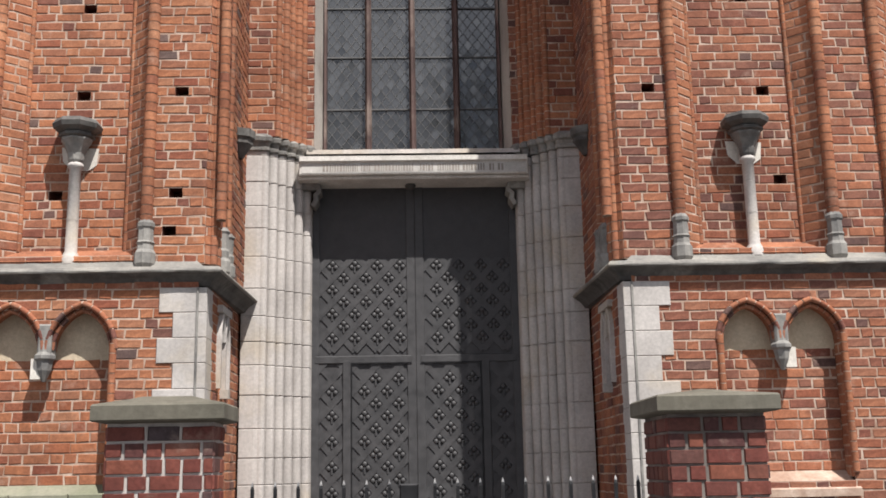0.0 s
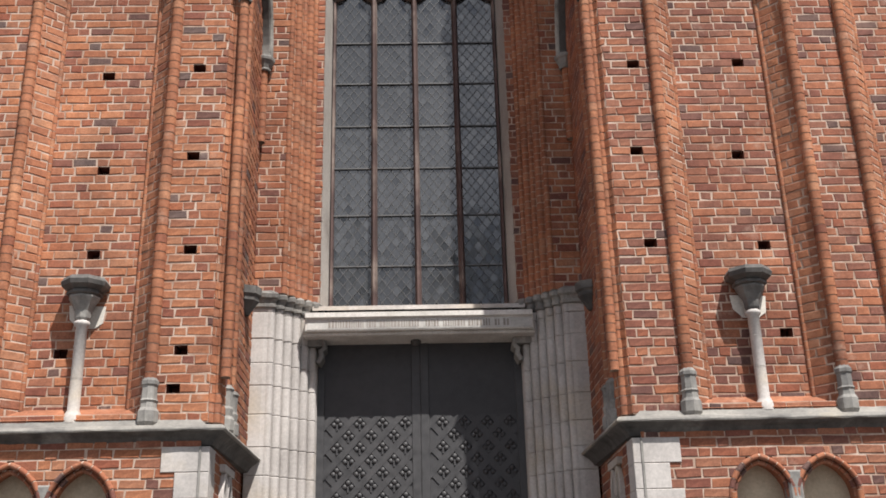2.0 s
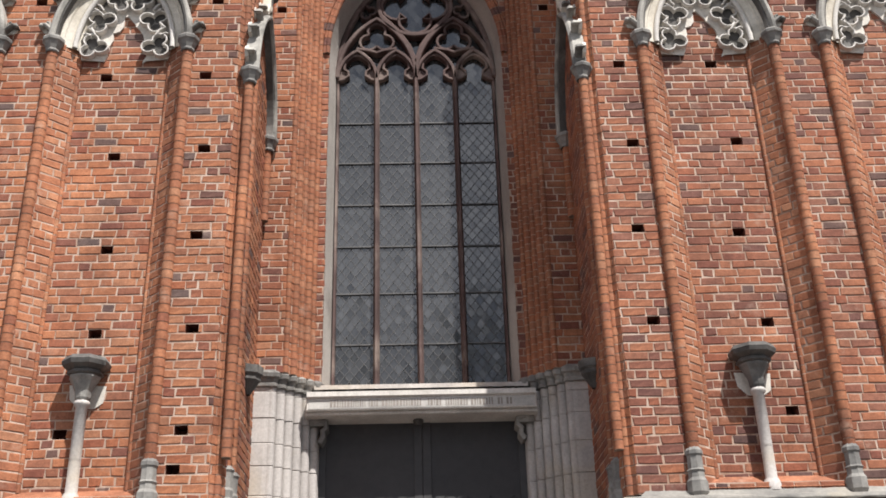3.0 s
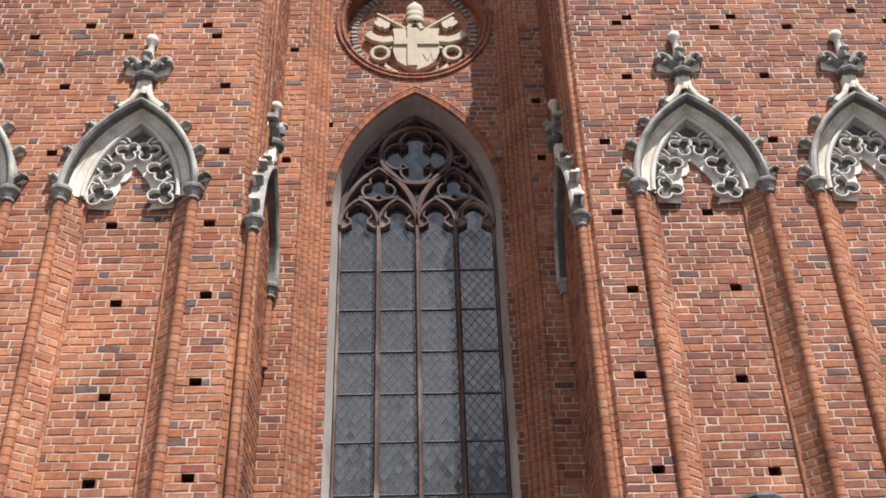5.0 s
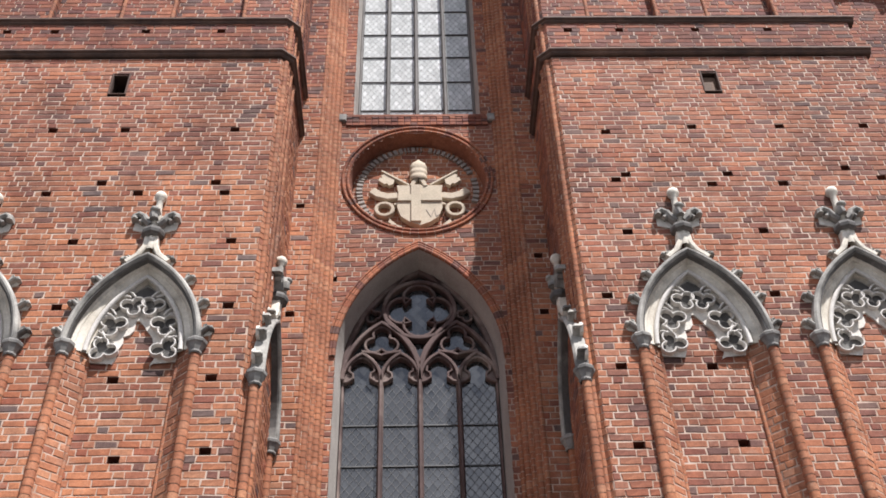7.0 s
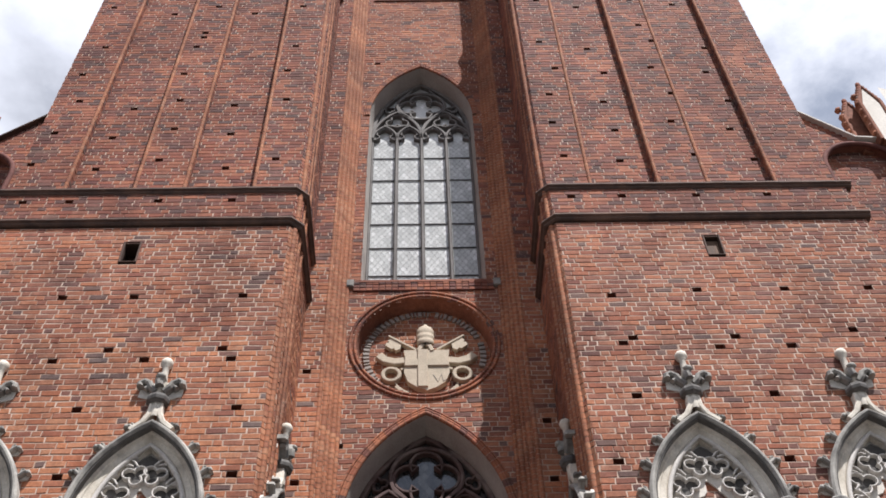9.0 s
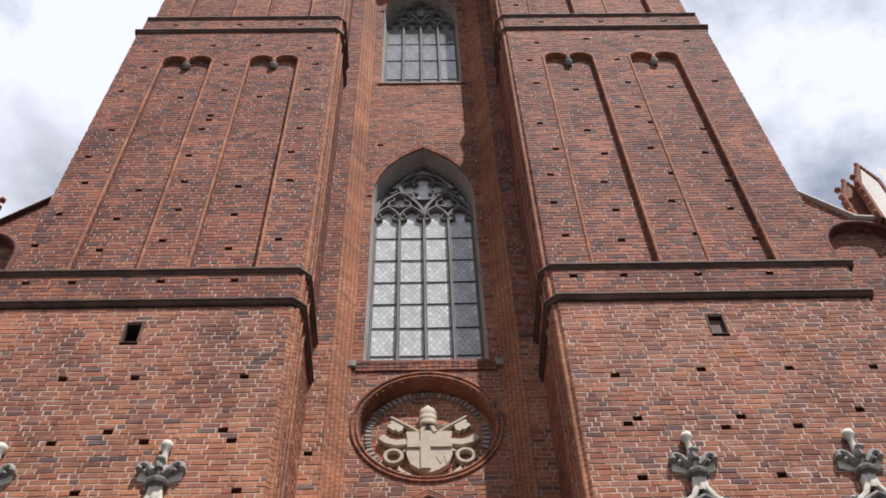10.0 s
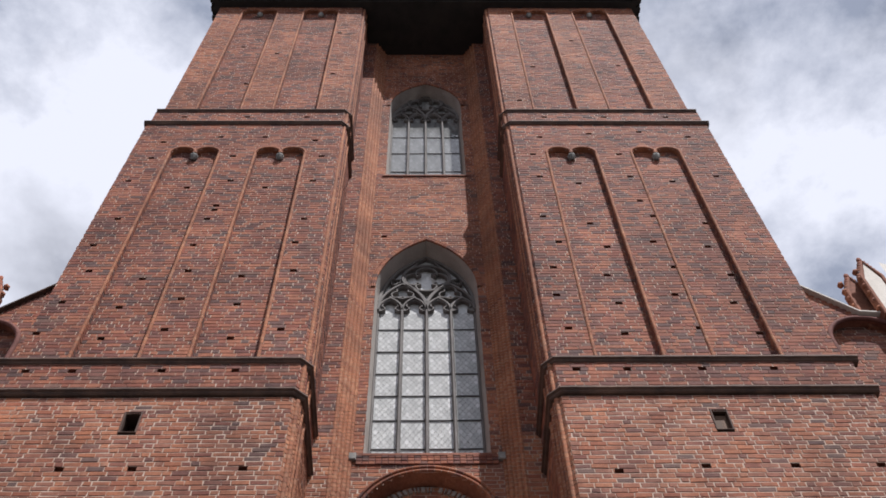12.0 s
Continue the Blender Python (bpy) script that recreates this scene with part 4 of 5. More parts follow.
first = gable()
first.scale = (1, 1, 0.95)
spots = [pose(XC + s * c, LOW, 9.98) for s in (-1, 1) for c in NICHES_LOW]
spots += [pose(XC - SIDE, 12.40, 9.50, 0, 0, 90), pose(XC + SIDE, 12.40, 9.50, 0, 0, -90)]
for m in spots:
    g = copy_thing(first, m)
    g.parent = tower
    g.matrix_parent_inverse = tower.matrix_basis.inverted()
    tagged(g, "weathered stone gable with crockets, finial and hanging tracery")
for o in list(first.children_recursive) + [first]:
    bpy.data.objects.remove(o)
for side in (-1, 1):
    for dy in (-0.885, 0.885):
        brick_shaft(XC + side * (SIDE - 0.03), 12.40 + dy, 0.06, 8.2 if dy > 0 else 4.4, 9.34, tower, "niche_shaft")


# ---------------------------------------------------------------- the recess between the buttresses
MED_Z, MED_R = 15.50, 1.40
# windows: half width in front, half width at the glass, sill, spring, apex
WINDOWS = [(1.37, 1.28, 5.98, 11.45, 13.74), (1.26, 1.20, 17.30, 23.40, 25.70), (1.20, 1.14, 29.62, 35.00, 36.95)]
REC_HOLES = [(-2.03, 14.38), (-2.04, 11.94), (2.09, 13.22), (2.09, 12.02)]
for side in (-1, 1):
    mine = snap([(x, z) for x, z in REC_HOLES if x * side > 0], 6.0, 17.3)
    a, b = XC + side * SIDE, XC + side * 1.84
    st = brick_wall((0, STRIP), (1, 0), (0, -1), min(a, b), max(a, b), 6.0, 17.3, tower, brick_low, lambda z: hole_blocks(mine, z, 0.15), label="narrow brick strip of the recess")
    pits(mine, STRIP, st, w=0.15)
    brick_wall((0, STRIP), (1, 0), (0, -1), min(a, b), max(a, b), 17.3, ZE, tower, brick_high, chamfer=False, label="narrow brick strip of the recess")
    d = Vector((-side * 0.34, PANEL - STRIP)).normalized()
    n = (-side * abs(d.y), -abs(d.x))
    for z0, z1, mat in ((6.0, 17.3, brick_roll), (17.3, ZE, brick_roll)):
        brick_wall((b, STRIP), (d.x, d.y), n, 0, 0.564, z0, z1, tower, mat, chamfer=z1 < 18, name="splayed_jamb", label="splayed brick jamb of the recess")
        for k, r in ((0.03, 0.045), (0.17, 0.06), (0.30, 0.042), (0.42, 0.06), (0.54, 0.045)):
            brick_shaft(b + d.x * k, STRIP + d.y * k, r, z0, z1, tower, "jamb_roll", n=7)

CEN = snap([(-1.43, 13.12)], 6.0, 17.3)
CEN_HIGH = snap([(-1.07, 25.97)], 17.3, ZE)


def centre_blocks(z):
    b = []
    for half, _, sill, spring, apex in WINDOWS:
        if z > sill - 0.02:
            w = arch_half(z - 0.05, half + 0.02, spring, apex + 0.04) if z > spring else half
            if w > 0:
                b.append((XC - w, XC + w))
    if abs(z - MED_Z) < MED_R - 0.12:
        w = math.sqrt((MED_R - 0.12) ** 2 - (z - MED_Z) ** 2)
        b.append((XC - w, XC + w))
    return b + hole_blocks(CEN + CEN_HIGH, z)


mid_wall = brick_wall((0, PANEL), (1, 0), (0, -1), XC - 1.5, XC + 1.5, 6.0, 17.3, tower, brick_dull, centre_blocks,
                      single=(XC - 1.5, XC + 1.5, 12.0, 17.2), label="brick wall of the recess between the buttresses")
pits(CEN, PANEL, mid_wall)
high_wall = brick_wall((0, PANEL), (1, 0), (0, -1), XC - 1.5, XC + 1.5, 17.3, ZE, tower, brick_mid, centre_blocks, chamfer=False, label="brown brick wall of the recess")
pits(CEN_HIGH, PANEL, high_wall)
# Dark sheet in place of the unlit inside of the nave.
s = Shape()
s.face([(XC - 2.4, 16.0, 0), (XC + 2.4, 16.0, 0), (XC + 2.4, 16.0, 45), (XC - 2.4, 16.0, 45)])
part("nave_dark", s, void_dark, tower, "dark sheet for the shade behind the windows")


def clip(poly, axis, value, keep):
    """The part of a polygon on one side of a line x or z = value."""
    out = []
    for i, p in enumerate(poly):
        q = poly[(i + 1) % len(poly)]
        a, b = keep * (p[axis] - value), keep * (q[axis] - value)
        if a >= 0:
            out.append(p)
        if a * b < 0:
            t = a / (a - b)
            out.append((p[0] + (q[0] - p[0]) * t, p[1] + (q[1] - p[1]) * t))
    return out


def quarries(x0, x1, z0, z1, y, dx, dz, swing, bend):
    """Diamond quarries of one glazed field, each tilted a little, and the lead between them."""
    glass, came = Shape(), Shape()
    tilt = (dice.uniform(-bend, bend), dice.uniform(-bend, bend))
    cx, cz = (x0 + x1) / 2, (z0 + z1) / 2
    for i in range(int((x1 - x0) / dx) + 3):
        for j in range(2 * int((z1 - z0) / dz) + 5):
            mx, mz = x0 + (i - 0.5 + 0.5 * (j % 2)) * dx, z0 + (j * 0.5 - 0.5) * dz
            p = [(mx - dx / 2, mz), (mx, mz - dz / 2), (mx + dx / 2, mz), (mx, mz + dz / 2)]
            for ax, v, k in ((0, x0, 1), (0, x1, -1), (1, z0, 1), (1, z1, -1)):
                p = clip(p, ax, v, k) if p else p
            if len(p) >= 3:
                sx, sz = dice.gauss(0, swing), dice.gauss(0, swing)
                glass.face([(x, y + sx * (x - mx) + sz * (z - mz) + tilt[0] * (x - cx) + tilt[1] * (z - cz), z) for x, z in p])
                for a, b in ((0, 1), (1, 2)):
                    q0 = ((mx - dx / 2, mz), (mx, mz - dz / 2), (mx + dx / 2, mz))
                    e = [q0[a], q0[b]]
                    ex, ez = e[1][0] - e[0][0], e[1][1] - e[0][1]
                    l = math.hypot(ex, ez)
                    w = 0.003
                    ox, oz = -ez / l * w, ex / l * w
                    strip = [(e[0][0] + ox, e[0][1] + oz), (e[1][0] + ox, e[1][1] + oz), (e[1][0] - ox, e[1][1] - oz), (e[0][0] - ox, e[0][1] - oz)]
                    for ax, v, k in ((0, x0, 1), (0, x1, -1), (1, z0, 1), (1, z1, -1)):
                        strip = clip(strip, ax, v, k) if strip else strip
                    if len(strip) >= 3:
                        came.face([(x, y - 0.014, z) for x, z in strip])
    return glass, came


def church_window(half, inner, sill, spring, apex, bars, foot, material, stone, swing, bend, label):
    """Splayed plaster reveal, three mullions, foiled heads, big tracery, and fields of leaded quarries. foot: where the foiled heads begin."""
    win = part("window", Shape(), stone, tower, label)
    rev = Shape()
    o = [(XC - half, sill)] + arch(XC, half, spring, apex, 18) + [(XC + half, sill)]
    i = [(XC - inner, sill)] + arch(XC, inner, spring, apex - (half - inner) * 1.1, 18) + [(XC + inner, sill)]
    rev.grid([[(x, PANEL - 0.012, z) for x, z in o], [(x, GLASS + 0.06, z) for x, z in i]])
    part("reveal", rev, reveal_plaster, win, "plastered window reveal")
    for w, y, r in ((half + 0.035, PANEL - 0.010, 0.042), (half + 0.085, PANEL - 0.014, 0.03), (half + 0.14, PANEL - 0.006, 0.022)):
        voussoirs(arch(XC, w, spring, apex + (w - half) * 1.25, 20), y, r, win, "brick_arch", brick_mid, "moulded brick arch")
    sl = Shape()
    sl.grid([[(XC - half - 0.1, PANEL - 0.05, sill - 0.10), (XC + half + 0.1, PANEL - 0.05, sill - 0.10)], [(XC - half - 0.1, PANEL - 0.05, sill - 0.04), (XC + half + 0.1, PANEL - 0.05, sill - 0.04)],
             [(XC - inner, GLASS + 0.03, sill + 0.05), (XC + inner, GLASS + 0.03, sill + 0.05)]])
    part("window_sill", sl, brick_high if sill > 10 else lime_stone, win)
    light = 2 * inner / 4
    yb, yf = GLASS + 0.02, GLASS - 0.13
    for k in (1, 2, 3):
        x = XC - inner + k * light
        m = Shape()
        m.grid([[(x + dx, y, z) for dx, y in ((-0.046, yb), (-0.046, GLASS - 0.04), (-0.018, yf), (0.018, yf), (0.046, GLASS - 0.04), (0.046, yb))] for z in (sill + 0.02, foot)])
        part("mullion", m, stone, win)
    for k in (-1, 1):
        m = Shape()
        x = XC + k * inner
        m.grid([[(x - k * d, y, z) for d, y in ((0, GLASS - 0.08), (0.03, GLASS - 0.06), (0.045, yb))] for z in (sill, spring)])
        part("jamb_mullion", m, stone, win)
    tra = Shape()
    hw = light / 2
    for k in range(4):
        c = XC - inner + (k + 0.5) * light
        tra.ribbon(arch(c, hw, foot, foot + 0.54, 9), 0.06, yf, yb)
        for q in (-1, 1):
            tra.ribbon([(c + q * hw * 0.97, foot - 0.02), (c + q * hw * 0.70, foot + 0.0), (c + q * hw * 0.44, foot + 0.07), (c + q * hw * 0.46, foot + 0.15), (c + q * hw * 0.66, foot + 0.20),
                        (c + q * hw * 0.62, foot + 0.32), (c + q * hw * 0.30, foot + 0.43), (c, foot + 0.47)], 0.045, yf + 0.03, yb, c=0.55)
            tra.plate([(c + q * hw * a, foot + b) for a, b in ((0.98, 0.0), (0.62, 0.03), (0.47, 0.10), (0.64, 0.17), (0.92, 0.22))], yf + 0.07, yb)
    for k in (-1, 1):
        c = XC + k * inner / 2
        tra.ribbon(arch(c, light, foot + 0.02, foot + 1.18, 12), 0.07, yf - 0.01, yb)
        tra.ribbon(foil(c, foot + 0.80, 0.30, 3, 90, 8, 0.5), 0.045, yf + 0.03, yb, True)
        tra.ribbon([(c - 0.33, foot + 0.58), (c - 0.12, foot + 0.545), (c, foot + 0.50), (c + 0.12, foot + 0.545), (c + 0.33, foot + 0.58)], 0.05, yf, yb)
        for q in (-1, 1):
            tra.plate([(c + q * a, foot + b) for a, b in ((0.04, 0.53), (0.30, 0.56), (0.20, 0.62), (0.08, 0.60))], yf + 0.06, yb)
    top = apex - (half - inner) * 1.1
    wheel, wr = foot + 1.46, 0.61
    tra.ribbon(circle(XC, wheel, wr, 32), 0.075, yf - 0.01, yb, True)
    tra.ribbon(foil(XC, wheel, wr - 0.05, 4, 90, 9, 0.50), 0.05, yf + 0.03, yb, True)
    for k in (-1, 1):
        tra.ribbon([(XC, foot + 0.30), (XC + k * 0.10, foot + 0.62), (XC + k * 0.30, foot + 0.95), (XC + k * 0.58, foot + 1.26)], 0.075, yf - 0.005, yb)
        tra.ribbon([(XC + k * 0.60, wheel + 0.12), (XC + k * 0.50, wheel + 0.42), (XC + k * 0.22, wheel + wr + 0.2)], 0.05, yf + 0.03, yb)
        tra.ribbon(foil(XC + k * 0.80, foot + 1.36, 0.15, 3, 90 + k * -40), 0.04, yf + 0.04, yb, True)
    tra.ribbon(arch(XC, inner - 0.02, spring, top - 0.02, 18), 0.09, yf + 0.03, yb)
    part("tracery", tra, stone, win, "foiled gothic tracery")
    for k in range(4):
        x0 = XC - inner + k * light
        for z0, z1 in zip(bars[:-1], bars[1:]):
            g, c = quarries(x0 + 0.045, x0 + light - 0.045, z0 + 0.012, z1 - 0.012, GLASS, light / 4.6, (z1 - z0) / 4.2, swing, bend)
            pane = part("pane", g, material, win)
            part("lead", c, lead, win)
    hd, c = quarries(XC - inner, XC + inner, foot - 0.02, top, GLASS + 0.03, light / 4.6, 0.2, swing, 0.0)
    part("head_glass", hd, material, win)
    for z in bars[1:-1]:
        b = Shape()
        b.box(XC - inner, XC + inner, GLASS - 0.03, GLASS - 0.008, z - 0.009, z + 0.009)
        part("glazing_bar", b, lead, win)
    return win


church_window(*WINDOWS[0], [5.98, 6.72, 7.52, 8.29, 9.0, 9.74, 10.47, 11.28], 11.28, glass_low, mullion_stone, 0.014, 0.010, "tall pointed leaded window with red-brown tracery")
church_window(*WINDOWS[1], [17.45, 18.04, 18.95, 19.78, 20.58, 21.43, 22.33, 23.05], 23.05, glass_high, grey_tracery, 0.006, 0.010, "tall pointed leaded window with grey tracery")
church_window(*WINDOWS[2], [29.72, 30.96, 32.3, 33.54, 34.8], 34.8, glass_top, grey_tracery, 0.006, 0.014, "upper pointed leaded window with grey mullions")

# corner stones at the second window's sill
s = Shape()
for j in range(22):
    xa = XC - 1.40 + j * 2.8 / 22
    for z in (16.96, 17.05, 17.14):
        s.box(xa + 0.006, xa + 2.8 / 22 - 0.006, PANEL - 0.045 + dice.uniform(-0.006, 0.006), PANEL + 0.1, z + 0.006, z + 0.084, 0.006)
s.box(XC - 1.40, XC + 1.40, PANEL - 0.026, PANEL + 0.08, 16.965, 17.22)
part("sill_course", s, brick_high, tower, "dark brick sill course", "stuff")
for k in (-1, 1):
    s = Shape()
    s.box(XC + k * 1.48 - 0.09, XC + k * 1.48 + 0.09, PANEL - 0.09, PANEL + 0.1, 17.06, 17.26, 0.02)
    part("sill_stone", s, grey_stone, tower, "small grey corner stone")

# ---------------------------------------------------------------- medallion with carved arms
med = part("medallion", Shape(), emblem_stone, tower, "round sunk medallion with cream carved arms")
for r, y, w in ((MED_R, PANEL - 0.015, 0.032), (MED_R - 0.09, PANEL - 0.008, 0.03)):
    voussoirs(circle(XC, MED_Z, r, 60), y, w, med, "ring", brick_mid, "moulded brick ring", True)
s = Shape()
DISC = PANEL + 0.34
s.grid([[(x, PANEL - 0.01, z) for x, z in circle(XC, MED_Z, MED_R - 0.12, 48)], [(x, DISC, z) for x, z in circle(XC, MED_Z, MED_R - 0.16, 48)]], True)
part("rim", s, brick_mid, med)
brick_wall((0, DISC), (1, 0), (0, -1), XC - 1.3, XC + 1.3, MED_Z - 1.32, MED_Z + 1.32, tower, brick_low,
           lambda z: [(-9, XC - math.sqrt(max(1.25 ** 2 - (z - MED_Z) ** 2, 0))), (XC + math.sqrt(max(1.25 ** 2 - (z - MED_Z) ** 2, 0)), 9)], name="medallion_ground", label="brick ground of the medallion")
EM = DISC - 0.02
EX, cz = XC + 0.035, MED_Z
shield = Shape()
half_out = [(-0.43, 0.02), (-0.40, -0.18), (-0.42, -0.38), (-0.42, -0.56), (-0.35, -0.78), (-0.18, -0.92), (0.0, -1.00)]
outline = [(EX + x, cz + z) for x, z in half_out] + [(EX - x, cz + z) for x, z in reversed(half_out[:-1])]
shield.plate(outline, EM - 0.13, EM)
shield = part("shield", shield, emblem_stone, med, "cream shield with a raised cross")
cross = Shape()
cross.box(EX - 0.17, EX + 0.02, EM - 0.165, EM - 0.12, cz - 0.93, cz + 0.02, 0.012)
cross.box(EX - 0.415, EX + 0.415, EM - 0.163, EM - 0.12, cz - 0.41, cz - 0.23, 0.012)
part("cross", cross, emblem_stone, med)
mono = Shape()
mono.ribbon([(EX + 0.12, cz - 0.62), (EX + 0.20, cz - 0.80), (EX + 0.27, cz - 0.60), (EX + 0.30, cz - 0.78), (EX + 0.36, cz - 0.74)], 0.016, EM - 0.140, EM - 0.12)
part("monogram", mono, shade_plaster, med, "thin dark zigzag strokes")
crown = Shape()
crown.lathe(EX - 0.02, EM - 0.10, [(0.135, cz + 0.17), (0.165, cz + 0.20), (0.165, cz + 0.28), (0.145, cz + 0.30), (0.17, cz + 0.33), (0.17, cz + 0.41), (0.15, cz + 0.43), (0.17, cz + 0.46), (0.165, cz + 0.54),
                                   (0.13, cz + 0.62), (0.07, cz + 0.675), (0.03, cz + 0.69), (0.035, cz + 0.72), (0.0, cz + 0.75)], 14, sy=0.6)
part("tiara", crown, emblem_stone, med, "cream three-tiered carved crown")
rib = Shape()
for k in (-1, 1):
    rib.ribbon([(EX + k * 0.40, cz - 0.20), (EX + k * 0.60, cz - 0.225), (EX + k * 0.78, cz - 0.17), (EX + k * 0.90, cz - 0.06)], 0.17, EM - 0.10, EM, c=0.2)
    rib.ribbon([(EX + k * 0.04 - 0.02, cz + 0.18), (EX + k * 0.09 - 0.02, cz + 0.10), (EX + k * 0.13 - 0.02, cz + 0.0)], 0.085, EM - 0.15, EM, c=0.3)
part("ribbon", rib, emblem_stone, med)
for k in (-1, 1):
    key = Shape()
    key.ribbon([(EX + k * 0.20, cz + 0.06), (EX + k * 0.72, cz + 0.44)], 0.05, EM - 0.11, EM)
    key.plate([(EX + k * a, cz + b) for a, b in ((0.47, 0.25), (0.50, 0.10), (0.58, 0.06), (0.62, 0.12), (0.67, 0.10), (0.78, 0.20), (0.76, 0.27), (0.71, 0.27), (0.73, 0.33), (0.66, 0.38))], EM - 0.09, EM)
    key.ribbon([(EX + k * 0.38, cz - 0.40), (EX + k * 0.48, cz - 0.44)], 0.06, EM - 0.10, EM)
    key.ribbon(circle(EX + k * 0.66, cz - 0.56, 0.155, 18), 0.075, EM - 0.11, EM, True)
    key.ribbon([(EX + k * 0.60, cz - 0.68), (EX + k * 0.54, cz - 0.84)], 0.035, EM - 0.06, EM)
    key.ribbon([(EX + k * 0.57, cz - 0.84), (EX + k * 0.46, cz - 0.95), (EX + k * 0.35, cz - 1.02)], 0.085, EM - 0.08, EM, c=0.3)
    part("key", key, emblem_stone, med, "cream carved crossed key")
# unreadable raised lettering round the rim: plain bars
a = -85.0
while a < 262:
    wide = dice.choice((0.03, 0.055, 0.07, 0.075))
    a += math.degrees(wide / 1.1) / 2
    if dice.random() > 0.13:
        s = Shape()
        ca, sa = math.cos(radians(a)), math.sin(radians(a))
        s.ribbon([(XC + 1.05 * ca, MED_Z + 1.05 * sa), (XC + 1.165 * ca, MED_Z + 1.165 * sa)], wide, EM - 0.035, EM + 0.01, c=0.25)
        part("letter_bar", s, shade_plaster, med)
    a += math.degrees(wide / 1.1) / 2 + 1.9

# ---------------------------------------------------------------- portal
def jamb_profile(k, grow=0.0):
    """Plan of the splayed stone jamb from its outer edge to the door: a flat face, then five rolls between sharp hollows."""
    y0 = STRIP - 0.06
    pts = [(SIDE + 0.02, y0 - grow), (2.06 - grow * 0.3, y0 - grow)]
    ax, ay, bx, by = 2.05, y0 + 0.03, 1.43, 13.97
    l = math.hypot(bx - ax, by - ay)
    nx, ny = -(by - ay) / l, (bx - ax) / l
    for i in range(1, 60):
        t = i / 60
        o = 0.085 * abs(math.sin(6 * math.pi * t)) ** 0.55 + grow
        pts.append((ax + (bx - ax) * t + nx * o, ay + (by - ay) * t + ny * o))
    pts += [(1.40 - grow, 13.96), (1.40 - grow * 0.4, 14.14)]
    return [(XC + k * a, b) for a, b in pts]


portal = part("portal", Shape(), lime_stone, tower, "stepped pale limestone portal")
for k in (-1, 1):
    s = Shape()
    s.grid([[(x + k * 0.008, y + 0.014, z) for x, y in jamb_profile(k)] for z in (0.0, 5.9)])
    part("jamb_core", s, mortar_grey, portal)
    z, i = 0.0, 0
    while z < 5.77:
        h = (0.36, 0.30, 0.42, 0.33, 0.38)[(i * 2 + (k > 0)) % 5]
        z1 = min(z + h, 5.79)
        s = Shape()
        jit = dice.uniform(-0.006, 0.006)
        p = [(x, y + jit) for x, y in jamb_profile(k)]
        s.grid([[(x, y + 0.008, z + 0.003) for x, y in p], [(x, y, z + 0.011) for x, y in p], [(x, y, z1 - 0.011) for x, y in p], [(x, y + 0.008, z1 - 0.003) for x, y in p]])
        part("jamb_stone", s, lime_stone, portal)
        z, i = z1, i + 1
    s = Shape()
    s.grid([[(x, y, z) for x, y in jamb_profile(k, g)] for z, g in ((5.79, 0.0), (5.80, 0.03), (5.835, 0.035), (5.85, 0.012), (5.90, 0.03), (5.92, 0.07), (5.97, 0.08), (6.0, 0.05), (6.04, -0.03))])
    part("jamb_cap", s, grey_stone, portal, "moulded grey cap of the jamb")
    s = Shape()
    x = XC + k * 1.40
    s.ribbon([(x, 5.45), (x - k * 0.10, 5.41), (x - k * 0.11, 5.33), (x - k * 0.06, 5.29), (x - k * 0.07, 5.21), (x - k * 0.02, 5.13)], 0.07, 13.74, 14.0)
    s.box(min(x - k * 0.10, x + k * 0.12), max(x - k * 0.10, x + k * 0.12), 13.75, 14.0, 5.36, 5.46)
    part("lintel_bracket", s, grey_stone, portal)
lin = Shape()
lin.box(XC - 1.56, XC + 1.56, 13.56, 14.2, 5.45, 5.50, 0.015)
lin.box(XC - 1.54, XC + 1.54, 13.50, 14.2, 5.495, 5.68, 0.012)
lin.grid([[(XC - 1.50, GLASS, 6.0), (XC + 1.50, GLASS, 6.0)], [(XC - 1.53, 13.46, 5.745), (XC + 1.53, 13.46, 5.745)], [(XC - 1.53, 13.46, 5.68), (XC + 1.53, 13.46, 5.68)], [(XC - 1.53, 13.5, 5.66), (XC + 1.53, 13.5, 5.66)]])
part("lintel", lin, white_stone, portal, "pale stone lintel with worn inscription")
s = Shape()
s.box(XC - 1.51, XC + 1.51, 13.495, 13.56, 5.515, 5.655, 0.004)
part("lintel_face", s, face_stone, portal, "worn grey inscribed face")
x = XC - 1.22
while x < XC + 1.2:
    w = dice.choice((0.012, 0.02, 0.03))
    if dice.random() > 0.14:
        s = Shape()
        s.box(x, x + w, 13.490, 13.51, 5.54, 5.54 + dice.choice((0.085, 0.095, 0.09)))
        part("inscription_bar", s, shade_plaster, portal)
    x += w + 0.016
s = Shape()
s.lathe(XC - 0.05, 13.86, [(0.0, 5.37), (0.06, 5.39), (0.075, 5.43), (0.06, 5.46)], 10)
part("boss", s, black_stone, portal)
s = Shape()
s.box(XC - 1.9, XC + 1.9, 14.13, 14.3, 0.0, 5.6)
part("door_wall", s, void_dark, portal)

